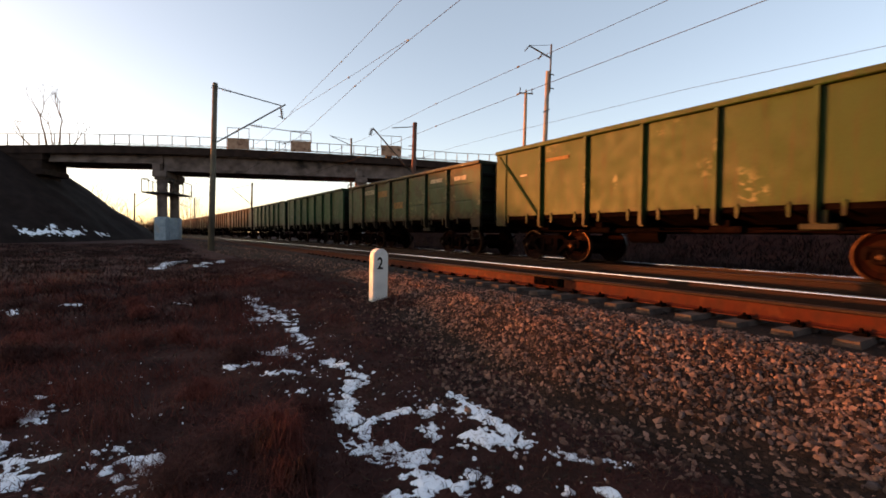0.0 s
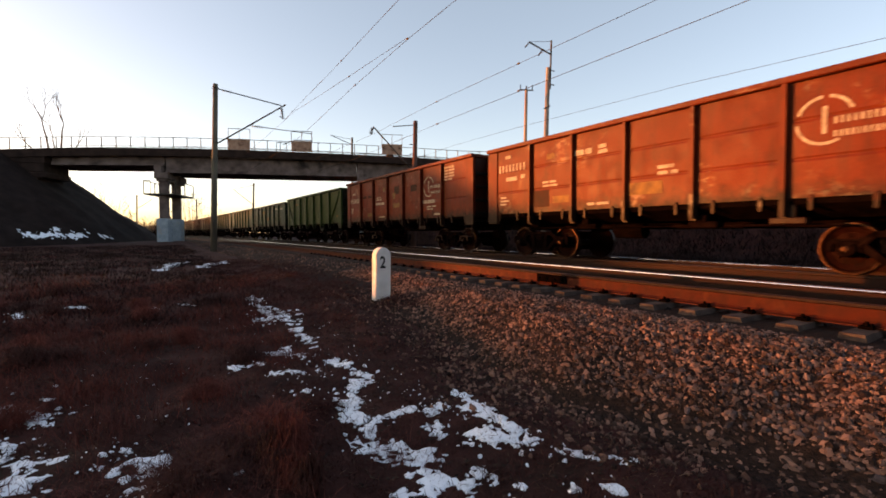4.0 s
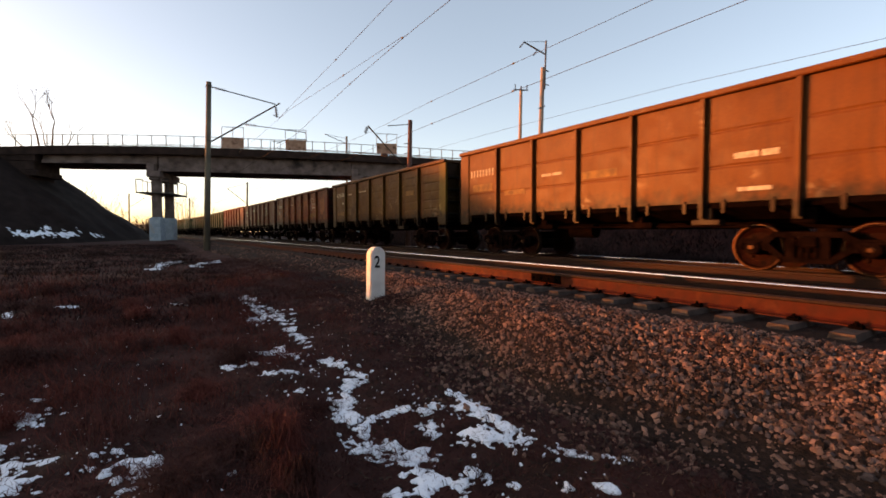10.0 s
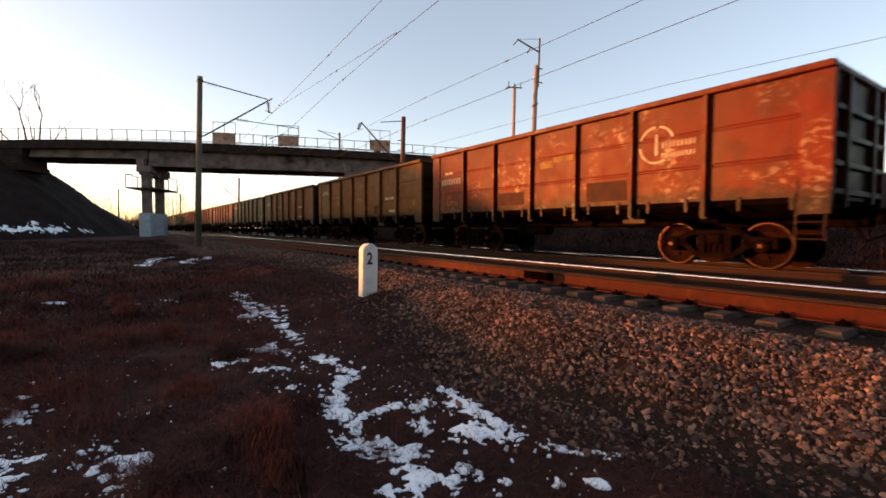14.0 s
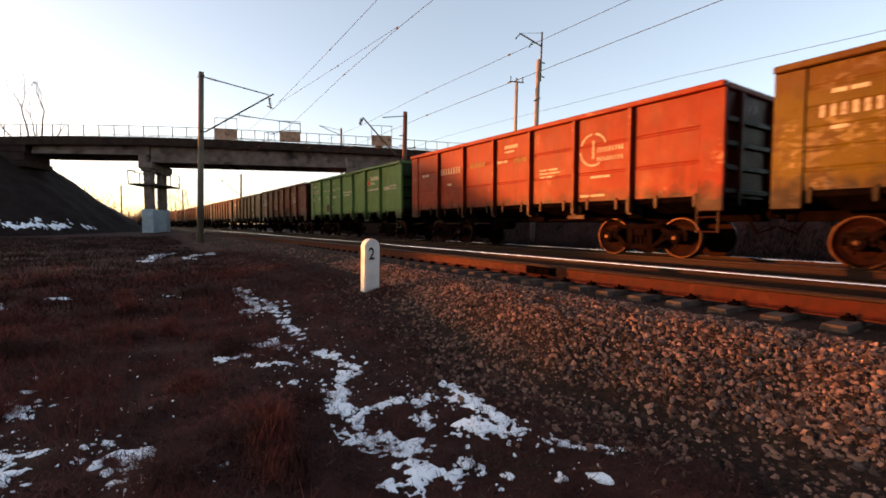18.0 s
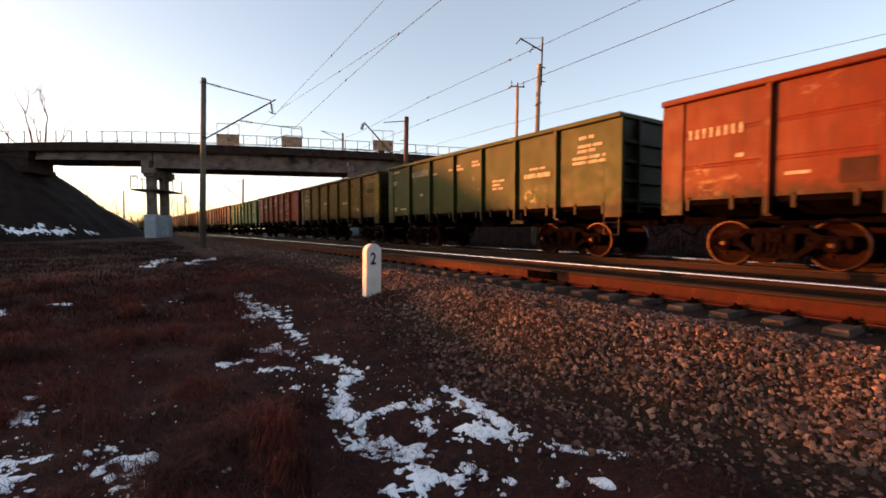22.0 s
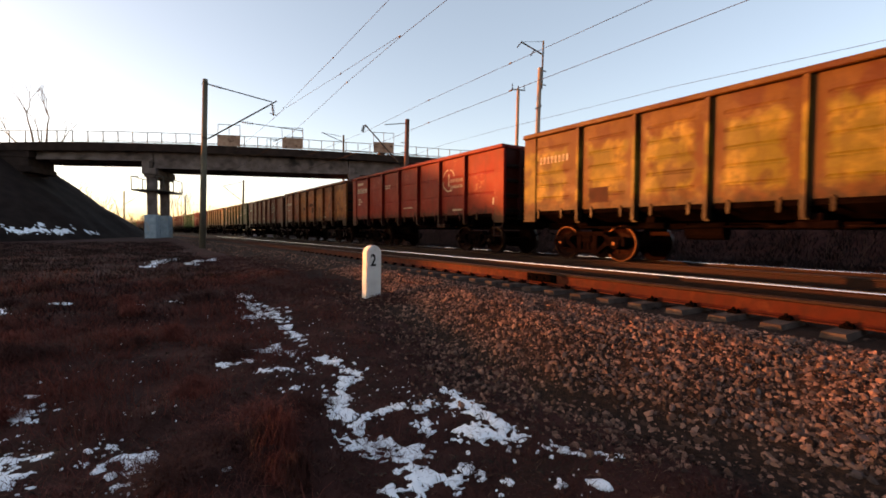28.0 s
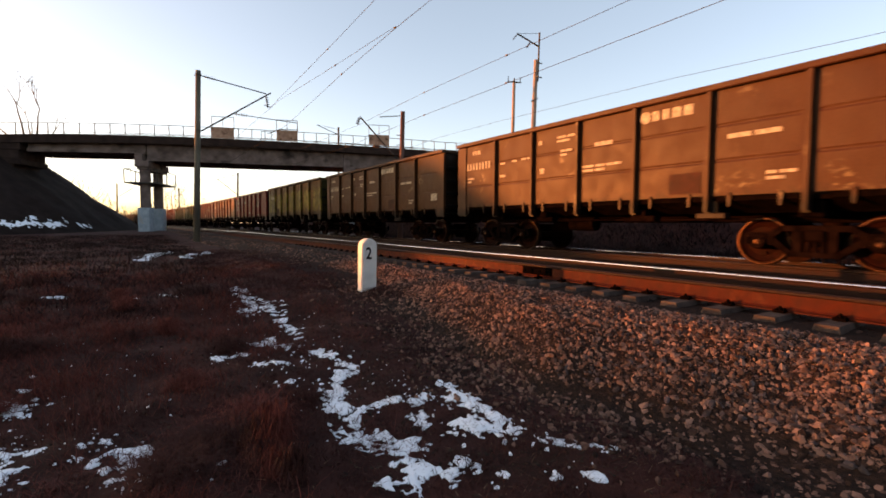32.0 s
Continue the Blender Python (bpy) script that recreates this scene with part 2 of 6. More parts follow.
def wagon_paint(name, gloss=0.42):
    """Old wagon paint: the tone is the object's colour, its alpha says how worn it is."""
    mat = bpy.data.materials.new(name)
    mat.use_nodes = True
    nt = mat.node_tree
    N, L = nt.nodes.new, nt.links.new
    bsdf = nt.nodes["Principled BSDF"]
    info, tc, mp, mul = N("ShaderNodeObjectInfo"), N("ShaderNodeTexCoord"), N("ShaderNodeMapping"), N("ShaderNodeMath")
    mul.operation, mul.inputs[1].default_value = "MULTIPLY", 91.0
    L(info.outputs["Random"], mul.inputs[0])
    L(mul.outputs[0], mp.inputs["Location"])
    L(tc.outputs["Object"], mp.inputs["Vector"])

    def noise_of(scale, detail, stretch=None, distort=0.0):
        n = N("ShaderNodeTexNoise")
        n.inputs["Scale"].default_value, n.inputs["Detail"].default_value, n.inputs["Distortion"].default_value = scale, detail, distort
        src = mp.outputs[0]
        if stretch:
            s = N("ShaderNodeMapping")
            s.inputs["Scale"].default_value = stretch
            L(src, s.inputs["Vector"])
            src = s.outputs[0]
        L(src, n.inputs["Vector"])
        return n.outputs["Fac"]

    def step(v, lo, hi):
        r = N("ShaderNodeMapRange")
        r.inputs["From Min"].default_value, r.inputs["From Max"].default_value = lo, hi
        L(v, r.inputs["Value"])
        return r.outputs[0]

    def blend(a, b, fac, mode="MIX"):
        m = N("ShaderNodeMix")
        m.data_type, m.blend_type = "RGBA", mode
        for key, val in (("A", a), ("B", b), ("Factor", fac)):
            if isinstance(val, (tuple, float)):
                m.inputs[key].default_value = val
            else:
                L(val, m.inputs[key])
        return m.outputs["Result"]

    def times(a, b):
        m = N("ShaderNodeMath")
        m.operation = "MULTIPLY"
        L(a, m.inputs[0])
        if isinstance(b, float):
            m.inputs[1].default_value = b
        else:
            L(b, m.inputs[1])
        return m.outputs[0]
    worn = info.outputs["Alpha"]
    base = info.outputs["Color"]
    axes = N("ShaderNodeSeparateXYZ")
    L(tc.outputs["Object"], axes.inputs[0])

    def mad(a, k, c):
        m = N("ShaderNodeMath")
        m.operation, m.inputs[1].default_value = "MULTIPLY_ADD", k
        L(a, m.inputs[0])
        if isinstance(c, float):
            m.inputs[2].default_value = c
        else:
            L(c, m.inputs[2])
        return m.outputs[0]
    # flaked spots of a lighter coat with golden sun glints painted in, gathered in places
    faded = blend(base, (0.11, 0.085, 0.008, 1.0), 1.0, "ADD")
    place = step(mad(worn, 0.17, noise_of(1.0, 2.0, (1, 1, 1.1))), 0.62, 0.74)
    flake_glints = step(noise_of(8.0, 12.0, (1, 0.8, 1.35), 0.3), 0.51, 0.60)
    old = step(worn, 0.8, 0.88)
    patch = times(times(place, flake_glints), step(worn, 0.88, 0.8))
    soft = times(step(noise_of(0.8, 3.0), 0.35, 0.7), 0.35)
    col = blend(base, (0.6, 0.55, 0.5, 1.0), soft, "MULTIPLY")
    col = blend(col, faded, times(patch, 0.24))
    # large repainted or peeled areas on the most worn ones, golden sheen included
    side_way = N("ShaderNodeMath")
    side_way.operation = "ABSOLUTE"
    L(axes.outputs["Y"], side_way.inputs[0])
    middle = step(mad(noise_of(2.2, 8.0), 0.9, side_way.outputs[0]), 1.08, 0.92)
    flaky = times(step(noise_of(1.1, 4.0, (1, 1, 1.1)), 0.40, 0.58), step(noise_of(4.0, 14.0, (1, 0.7, 1.4), 0.2), 0.30, 0.46))
    peeled = times(times(flaky, middle), old)
    col = blend(col, blend(base, (0.15, 0.105, 0.034, 1.0), 1.0, "ADD"), times(peeled, 0.75))
    dull = times(step(noise_of(1.7, 8.0, (1, 1, 0.9)), 0.52, 0.60), mad(worn, 0.8, 0.1))
    brown = blend(blend(base, (0.42, 0.3, 0.28, 1.0), 1.0, "MULTIPLY"), (0.034, 0.011, 0.006, 1.0), 0.35)
    col = blend(col, brown, dull)
    # rust creeping in from the ribs
    up_way = N("ShaderNodeMath")
    up_way.operation = "ABSOLUTE"
    L(mad(axes.outputs["Z"], 0.8, -1.92), up_way.inputs[0])
    far_out = N("ShaderNodeMath")
    far_out.operation = "MAXIMUM"
    L(side_way.outputs[0], far_out.inputs[0])
    L(up_way.outputs[0], far_out.inputs[1])
    rim = times(times(step(mad(old, 0.15, mad(noise_of(3.0, 8.0), 0.8, far_out.outputs[0])), 0.98, 1.16), worn), 0.88)
    col = blend(col, (0.047, 0.0115, 0.0042, 1.0), rim)
    streak = times(step(noise_of(5.0, 6.0, (1, 1.6, 0.15)), 0.52, 0.75), 0.45)
    col = blend(col, (0.03, 0.0115, 0.0062, 1.0), streak)
    # ragged coal dust splashed up from the hatches
    ragged = N("ShaderNodeMath")
    ragged.operation, ragged.inputs[1].default_value = "MULTIPLY_ADD", -0.8
    L(noise_of(4.5, 10.0), ragged.inputs[0])
    L(axes.outputs["Z"], ragged.inputs[2])
    soot = N("ShaderNodeMapRange")
    soot.inputs["From Min"].default_value, soot.inputs["From Max"].default_value = 1.36, 0.98
    L(mad(step(worn, 0.12, 0.05), 0.22, ragged.outputs[0]), soot.inputs["Value"])   # clean paint stays clean lower down
    col = blend(col, (0.004, 0.003, 0.0025, 1.0), times(soot.outputs[0], 0.9))
    fine = step(noise_of(26.0, 5.0), 0.25, 0.75)
    col = blend(col, (0.78, 0.74, 0.7, 1.0), fine, "MULTIPLY")
    L(col, bsdf.inputs["Base Color"])
    rr = N("ShaderNodeMapRange")
    rr.inputs["To Min"].default_value, rr.inputs["To Max"].default_value = gloss - 0.1, gloss + 0.2
    L(noise_of(3.0, 5.0), rr.inputs["Value"])
    L(rr.outputs[0], bsdf.inputs["Roughness"])
    shine = N("ShaderNodeMapRange")
    shine.inputs["To Min"].default_value, shine.inputs["To Max"].default_value = 0.085, 0.3
    L(patch, shine.inputs["Value"])
    L(shine.outputs[0], bsdf.inputs["Specular IOR Level"])
    b = N("ShaderNodeBump")
    b.inputs["Strength"].default_value, b.inputs["Distance"].default_value = 0.4, 0.05
    L(noise_of(1.6, 4.0), b.inputs["Height"])
    L(b.outputs[0], bsdf.inputs["Normal"])
    return mat


M_SOIL = material("soil", (0.0165, 0.006, 0.0052), (0.063, 0.0215, 0.017), 3.0, 10, (0.85, 1.0), bump=0.9, bump_scale=14, spot=(0.026, 0.011, 0.0085), spot_scale=0.9)
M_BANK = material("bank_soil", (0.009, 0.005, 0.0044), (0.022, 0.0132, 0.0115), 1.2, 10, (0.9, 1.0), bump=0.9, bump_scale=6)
M_STONE = material("ballast_stone", (0.0145, 0.008, 0.0064), (0.285, 0.152, 0.112), 2.0, 5, (0.7, 0.95), bump=0.3, island=0.85, skew=2.0)
M_DUST = material("ballast_bed", (0.009, 0.0048, 0.0036), (0.034, 0.0165, 0.0115), 22, 8, (0.85, 1.0), bump=1.0, bump_scale=38)
M_GRASS = material("dry_grass", (0.0342, 0.0112, 0.0100), (0.1416, 0.0425, 0.0342), 1.0, 3, (0.7, 0.9), bump=0, island=0.8)
M_SNOW = material("old_snow", (0.74, 0.78, 0.84), (0.86, 0.88, 0.92), 12, 6, (0.5, 0.8), bump=0.5, bump_scale=25, spec=0.3)
M_RAIL = material("rusty_rail", (0.022, 0.0033, 0.0011), (0.042, 0.0064, 0.002), 9, 8, (0.6, 0.85), bump=0.2, spot=(0.05, 0.011, 0.004), spot_scale=5)
M_HEAD = material("polished_rail_head", (0.50, 0.49, 0.50), (0.60, 0.59, 0.60), 5, 4, (0.12, 0.2), metal=1.0, bump=0)
# near rail heads: the train's dark reflection put into a duller metal
M_DULLHEAD = material("dull_rail_head", (0.04, 0.022, 0.016), (0.09, 0.05, 0.036), 5, 4, (0.4, 0.55), metal=0.6, bump=0)
M_SLEEPER = material("sleeper_concrete", (0.03, 0.021, 0.018), (0.08, 0.057, 0.048), 6, 8, (0.8, 0.95), bump=0.4, own=True)
M_CONC = material("bridge_concrete", (0.072, 0.049, 0.043), (0.19, 0.136, 0.12), 1.1, 10, (0.8, 0.95), bump=0.4, bump_scale=9, spot=(0.025, 0.018, 0.016), spot_scale=0.5)
M_POLE = material("pole_concrete", (0.06825, 0.05775, 0.04462), (0.1312, 0.1155, 0.08925), 2.5, 8, (0.75, 0.95), bump=0.3, stretch=(1, 1, 0.3))
M_WHITE = material("whitewashed_concrete", (0.46, 0.45, 0.43), (0.62, 0.61, 0.58), 4, 8, (0.7, 0.9), bump=0.3, spot=(0.45, 0.42, 0.38), spot_at=0.66, spot_scale=5)
M_BLUE = material("pale_blue_paint", (0.20, 0.25, 0.28), (0.32, 0.37, 0.40), 3, 8, (0.7, 0.9), bump=0.3, spot=(0.3, 0.27, 0.24), spot_at=0.64)
M_STEEL = material("dark_steel", (0.03, 0.028, 0.026), (0.08, 0.07, 0.06), 8, 6, (0.5, 0.75), metal=0.3, bump=0.1)
M_RUST = material("rusty_sheet", (0.25, 0.13, 0.09), (0.42, 0.25, 0.17), 2.5, 8, (0.7, 0.9), bump=0.2, spot=(0.10, 0.05, 0.03), spot_scale=2)
M_RAILING = material("grey_railing_paint", (0.10, 0.10, 0.095), (0.17, 0.165, 0.155), 5, 5, (0.5, 0.7), bump=0.1)
M_INSUL = material("glazed_insulator", (0.008, 0.006, 0.006), (0.02, 0.015, 0.014), 6, 3, (0.4, 0.6), bump=0)
M_WIRE = material("overhead_wire", (0.02, 0.018, 0.016), (0.04, 0.035, 0.03), 3, 2, (0.6, 0.8), bump=0, spec=0.05)
M_WOOD = material("weathered_pole_wood", (0.16, 0.11, 0.08), (0.34, 0.25, 0.18), 3, 8, (0.8, 0.95), bump=0.4, stretch=(4, 4, 0.3))
M_BLACK = material("black_paint", (0.012, 0.012, 0.012), (0.025, 0.025, 0.025), 8, 4, (0.5, 0.7), bump=0)
M_BARK = material("bare_bark", (0.05, 0.035, 0.025), (0.15, 0.10, 0.07), 8, 6, (0.85, 1.0), bump=0.2)
M_TWIG = material("reddish_twigs", (0.03, 0.015, 0.01), (0.09, 0.045, 0.028), 3, 4, (0.85, 1.0), bump=0, island=0.7)
M_ASPHALT = material("bridge_asphalt", (0.04, 0.04, 0.04), (0.065, 0.06, 0.06), 8, 8, (0.85, 0.95), bump=0.4)
M_PAINT = wagon_paint("wagon_paint", 0.45)
# grime, blackened further for the shade among the recessed hatches and floor
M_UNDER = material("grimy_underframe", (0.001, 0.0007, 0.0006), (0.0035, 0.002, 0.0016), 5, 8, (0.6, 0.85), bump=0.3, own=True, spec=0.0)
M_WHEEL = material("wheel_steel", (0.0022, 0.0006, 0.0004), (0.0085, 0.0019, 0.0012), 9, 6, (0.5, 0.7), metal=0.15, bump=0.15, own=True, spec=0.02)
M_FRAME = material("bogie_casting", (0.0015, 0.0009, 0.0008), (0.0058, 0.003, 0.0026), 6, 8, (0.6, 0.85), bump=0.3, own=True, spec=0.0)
M_MARK = material("white_stencil", (0.12, 0.108, 0.085), (0.3, 0.272, 0.22), 10, 6, (0.5, 0.7), bump=0, own=True)
M_REPAINT = material("repainted_square", (0.011, 0.0036, 0.0024), (0.03, 0.0095, 0.0055), 3, 6, (0.6, 0.8), bump=0.1, own=True)
M_FADED = material("faded_lettering", (0.045, 0.022, 0.009), (0.14, 0.08, 0.026), 5, 8, (0.5, 0.7), bump=0, own=True)
M_GREASE = material("greasy_rail_side", (0.007, 0.0042, 0.0032), (0.024, 0.011, 0.007), 12, 6, (0.6, 0.85), bump=0.2)
M_REDMARK = material("red_emblem", (0.4, 0.03, 0.02), (0.5, 0.05, 0.03), 10, 4, (0.5, 0.7), bump=0)
M_TUFT = material("red_dry_grass", (0.0389, 0.0100, 0.0083), (0.1770, 0.0425, 0.0307), 1.0, 3, (0.7, 0.9), bump=0, island=0.8)
# shaded copy of the rail steel, for every rail but the nearest
M_RAILSHADE = material("dark_rail_steel", (0.006, 0.0024, 0.0018), (0.015, 0.0052, 0.0036), 9, 8, (0.6, 0.85), bump=0.2)
# bridge concrete darkened: shade on deck edge and abutments is in the colour
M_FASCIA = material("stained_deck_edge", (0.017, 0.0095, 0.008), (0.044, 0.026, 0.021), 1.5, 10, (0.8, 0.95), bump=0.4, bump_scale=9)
# pole concrete again, with the evening sun's red-brown put into its colour
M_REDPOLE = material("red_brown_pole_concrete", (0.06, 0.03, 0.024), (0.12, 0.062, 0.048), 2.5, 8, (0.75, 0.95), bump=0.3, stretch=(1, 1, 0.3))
# lit copy of the pole concrete, paler for the pole in the sun
M_PALE = material("pale_pole_concrete", (0.15, 0.12, 0.10), (0.27, 0.22, 0.18), 2.5, 8, (0.75, 0.95), bump=0.3, stretch=(1, 1, 0.3))
M_STRAW = material("pale_straw", (0.05, 0.025, 0.015), (0.22, 0.13, 0.085), 1.0, 3, (0.7, 0.9), bump=0, island=0.8)
M_DARKGRASS = material("damp_dead_grass", (0.0165, 0.006, 0.0055), (0.076, 0.0255, 0.0205), 1.0, 3, (0.7, 0.9), bump=0, island=0.8)
M_TREAD = material("rubbed_wheel_rim", (0.012, 0.006, 0.004), (0.032, 0.0165, 0.011), 9, 4, (0.34, 0.5), metal=0.8, bump=0)
M_DARKSTONE = material("oily_ballast_stone", (0.006, 0.0038, 0.0032), (0.06, 0.034, 0.027), 2.0, 5, (0.6, 0.9), bump=0.3, island=0.85, skew=2.0)
M_STONE_ONE = material("single_stone", (0.012, 0.0095, 0.0095), (0.10, 0.075, 0.075), 3.0, 6, (0.7, 0.95), bump=0.3, own=True)
# much darker copy of the dead grass, for the far field and slope
M_FARGRASS = material("black_damp_weeds", (0.006, 0.0028, 0.0025), (0.03, 0.0115, 0.0095), 1.0, 3, (0.7, 0.9), bump=0, island=0.5)
M_LEAF = material("rotting_leaves", (0.006, 0.005, 0.0035), (0.05, 0.034, 0.024), 1.0, 3, (0.6, 0.9), bump=0, island=0.85, skew=1.6)


# ---- ground ----
def sheet(name, xs, ys, height):
    gx, gy = np.meshgrid(xs, ys)
    gz = height(gx, gy)
    v = np.stack([gx, gy, gz], -1).reshape(-1, 3)
    w, h = len(xs), len(ys)
    i = np.arange(w * h).reshape(h, w)
    f = np.stack([i[:-1, :-1], i[:-1, 1:], i[1:, 1:], i[1:, :-1]], -1).reshape(-1, 4)
    me = bpy.data.meshes.new(name)
    me.from_pydata(v.tolist(), [], f.tolist())
    me.polygons.foreach_set("use_smooth", [True] * len(me.polygons))
    return me


far = [60, 80, 110, 150, 220, 320, 500, 900, 2000, 4000]
gxs = np.array([-v for v in far[::-1]] + list(np.arange(-45, -6, 1.5)) + list(np.arange(-6, 8, 0.1)) + list(np.arange(8, 30, 0.4)) + [32, 36, 42, 50] + far)
gys = np.array([-v for v in far[::-1]] + list(np.arange(-45, -4, 2.0)) + list(np.arange(-4, 14, 0.1)) + list(np.arange(14, 40, 0.4)) + list(np.arange(40, 100, 2.5)) + far[2:])
put("ground", sheet("ground", gxs, gys, ground_z), M_SOIL, label="dark brown soil with dry grass and gravel", category="ground", kind="structure")


# ---- tracks ----
def swept(profile, x_mid, z_top, y0, y1, step_y=2.0):
    """A profile of (sideways, up) drawn along the bending line."""
    n, s = len(profile), Shape()
    ys = np.arange(y0, y1 + 0.01, step_y)
    v = [(x_mid + bend(y) + a, y, z_top + b) for y in ys for a, b in profile]
    f = [(i * n + k, i * n + (k + 1) % n, (i + 1) * n + (k + 1) % n, (i + 1) * n + k) for i in range(len(ys) - 1) for k in range(n)]
    f += [tuple(range(n)), tuple((len(ys) - 1) * n + k for k in range(n))[::-1]]
    return s.add(v, f)


TIP = [(-0.012, 0.0), (-0.03, -0.003), (-0.036, -0.010), (-0.036, -0.036), (-0.010, -0.05), (0.010, -0.05), (0.036, -0.036), (0.036, -0.010), (0.03, -0.003), (0.012, 0.0)]
FOOT = [(-0.010, -0.050), (-0.010, -0.193), (-0.030, -0.215), (-0.075, -0.227), (-0.075, -0.245),
        (0.075, -0.245), (0.075, -0.227), (0.030, -0.215), (0.010, -0.193), (0.010, -0.050)]
# running surface and gauge face (towards +), rubbed bright by the wheels
CROWN = [(-0.004, -0.006), (-0.001, -0.003), (0.012, 0.0005), (0.024, 0.0022), (0.031, 0.001), (0.02, -0.01)]
CROWN_FAR = [(0.008, -0.004), (0.010, 0.0), (0.020, 0.0), (0.028, -0.003), (0.034, -0.009), (0.0375, -0.015), (0.040, -0.024), (0.02, -0.024)]


def sleeper_mesh():
    s = Shape()
    for a, b, c, d in ((-1.35, -0.5, 0.0, -0.015), (-0.5, 0.5, -0.015, -0.015), (0.5, 1.35, -0.015, 0.0)):
        v = [(a, -0.15, -0.16), (a, 0.15, -0.16), (a, 0.1, c), (a, -0.1, c), (b, -0.15, -0.16), (b, 0.15, -0.16), (b, 0.1, d), (b, -0.1, d)]
        s.add(v, [(0, 1, 2, 3), (7, 6, 5, 4), (0, 4, 5, 1), (1, 5, 6, 2), (2, 6, 7, 3), (3, 7, 4, 0)])
    return s.mesh("sleeper")


def fastening_mesh():
    s = Shape()
    for side in (-1, 1):
        s.box(side * 0.13 - 0.05, side * 0.13 + 0.05, -0.06, 0.06, 0.0, 0.03)
        s.tube([(side * 0.13, 0, 0.0), (side * 0.13, 0, 0.075)], 0.018, 6)
        s.box(side * 0.09 - 0.03, side * 0.09 + 0.03, -0.04, 0.04, 0.02, 0.045)
    return s.mesh("fastening")


SLEEPER, FASTENING = sleeper_mesh(), fastening_mesh()


def railway(mid, top, label, first, last, pitch=0.56):
    line = empty("railway_track", pose(0, 0, 0), label, "track", kind="structure")
    for side in (-1, 1):
        r = put("rail", swept(FOOT, mid + side * 0.797, top, -60, 420).mesh("rail"), M_RAIL if mid < 9 and side < 0 else M_RAILSHADE, line, label="rust-brown steel rail")
        put("rail_side", swept(TIP, mid + side * 0.797, top, -60, 420).mesh("rail_side"), M_GREASE, r, label="dark greasy side of the rail head")
        crown = CROWN if side < 0 else [(-p, q) for p, q in CROWN_FAR]
        put("rail_head", swept(crown, mid + side * 0.797, top + 0.0015, -60, 420).mesh("rail_head"), M_HEAD if side > 0 else M_DULLHEAD, r, label="polished running surface" if side > 0 else "dull running surface")
    for y in np.arange(first, last, pitch):
        s = put("sleeper", SLEEPER, M_SLEEPER, line, pose(mid + bend(y) + random.uniform(-0.02, 0.02), y, top - 0.247, 0, 0, heading(y) + random.uniform(-0.6, 0.6)))
        if mid < 9 and y < 22:
            for side in (-1, 1):
                put("fastening", FASTENING, M_UNDER, s, pose(side * 0.797, 0, 0))
    rest = Shape()
    base = [v.co.copy() for v in SLEEPER.vertices]
    quads = [tuple(p.vertices) for p in SLEEPER.polygons]
    for y in list(np.arange(last, last + 150, pitch)) + list(np.arange(first - 15, first - 0.3, pitch)):
        m = pose(mid + bend(y), y, top - 0.247, 0, 0, heading(y))
        rest.add([m @ c for c in base], quads)
    put("far_sleepers", rest.mesh("far_sleepers"), M_SLEEPER, line, kind="stuff")
    return line


track_near = railway(TRACK_1, RAIL_1, "empty railway track with rusty rails on concrete sleepers", -2.75, 60.0)
railway(TRACK_2, RAIL_2, "railway track under the goods train", -3.0, 50.0)
# fishplates of the rail joint on the near rail
jy = 6.35
jx = TRACK_1 - 0.797 + bend(jy)
fish = Shape()
for side in (-1, 1):
    fish.box(jx + side * 0.028 - 0.016, jx + side * 0.028 + 0.016, jy - 0.38, jy + 0.38, RAIL_1 - 0.19, RAIL_1 - 0.045, 0.006)
    for k in (-0.3, -0.1, 0.1, 0.3):
        fish.tube([(jx, jy + k, RAIL_1 - 0.12), (jx + side * 0.075, jy + k, RAIL_1 - 0.12)], 0.02, 6)
put("fishplate", fish.mesh("fishplate"), M_UNDER, track_near, label="dark bolted joint plates of the rail")


def bed():
    """The gravel bed under both tracks, just over the ground."""
    xs = np.concatenate([np.arange(3.1, 6.2, 0.15), np.arange(6.2, 16.3, 0.6)])
    ys = np.concatenate([np.arange(-40, -4, 3.0), np.arange(-4, 16, 0.2), np.arange(16, 60, 1.0), np.arange(60, 400, 8.0)])
    me = sheet("gravel_bed", xs, ys, lambda x, y: x * 0)
    for v in me.vertices:
        edge = 0.25 * float(rough(0, v.co.y, 0.9, 5)) if v.co.x < 3.3 else 0
        v.co.x += bend(v.co.y) + edge
        v.co.z = float(ground_z(v.co.x, v.co.y)) + (0.012 if v.co.x > 3.3 + bend(v.co.y) else -0.02)
    return me


gravel = put("gravel_bed", bed(), M_DUST, label="bed of crushed stone under the tracks", category="ballast", kind="structure")


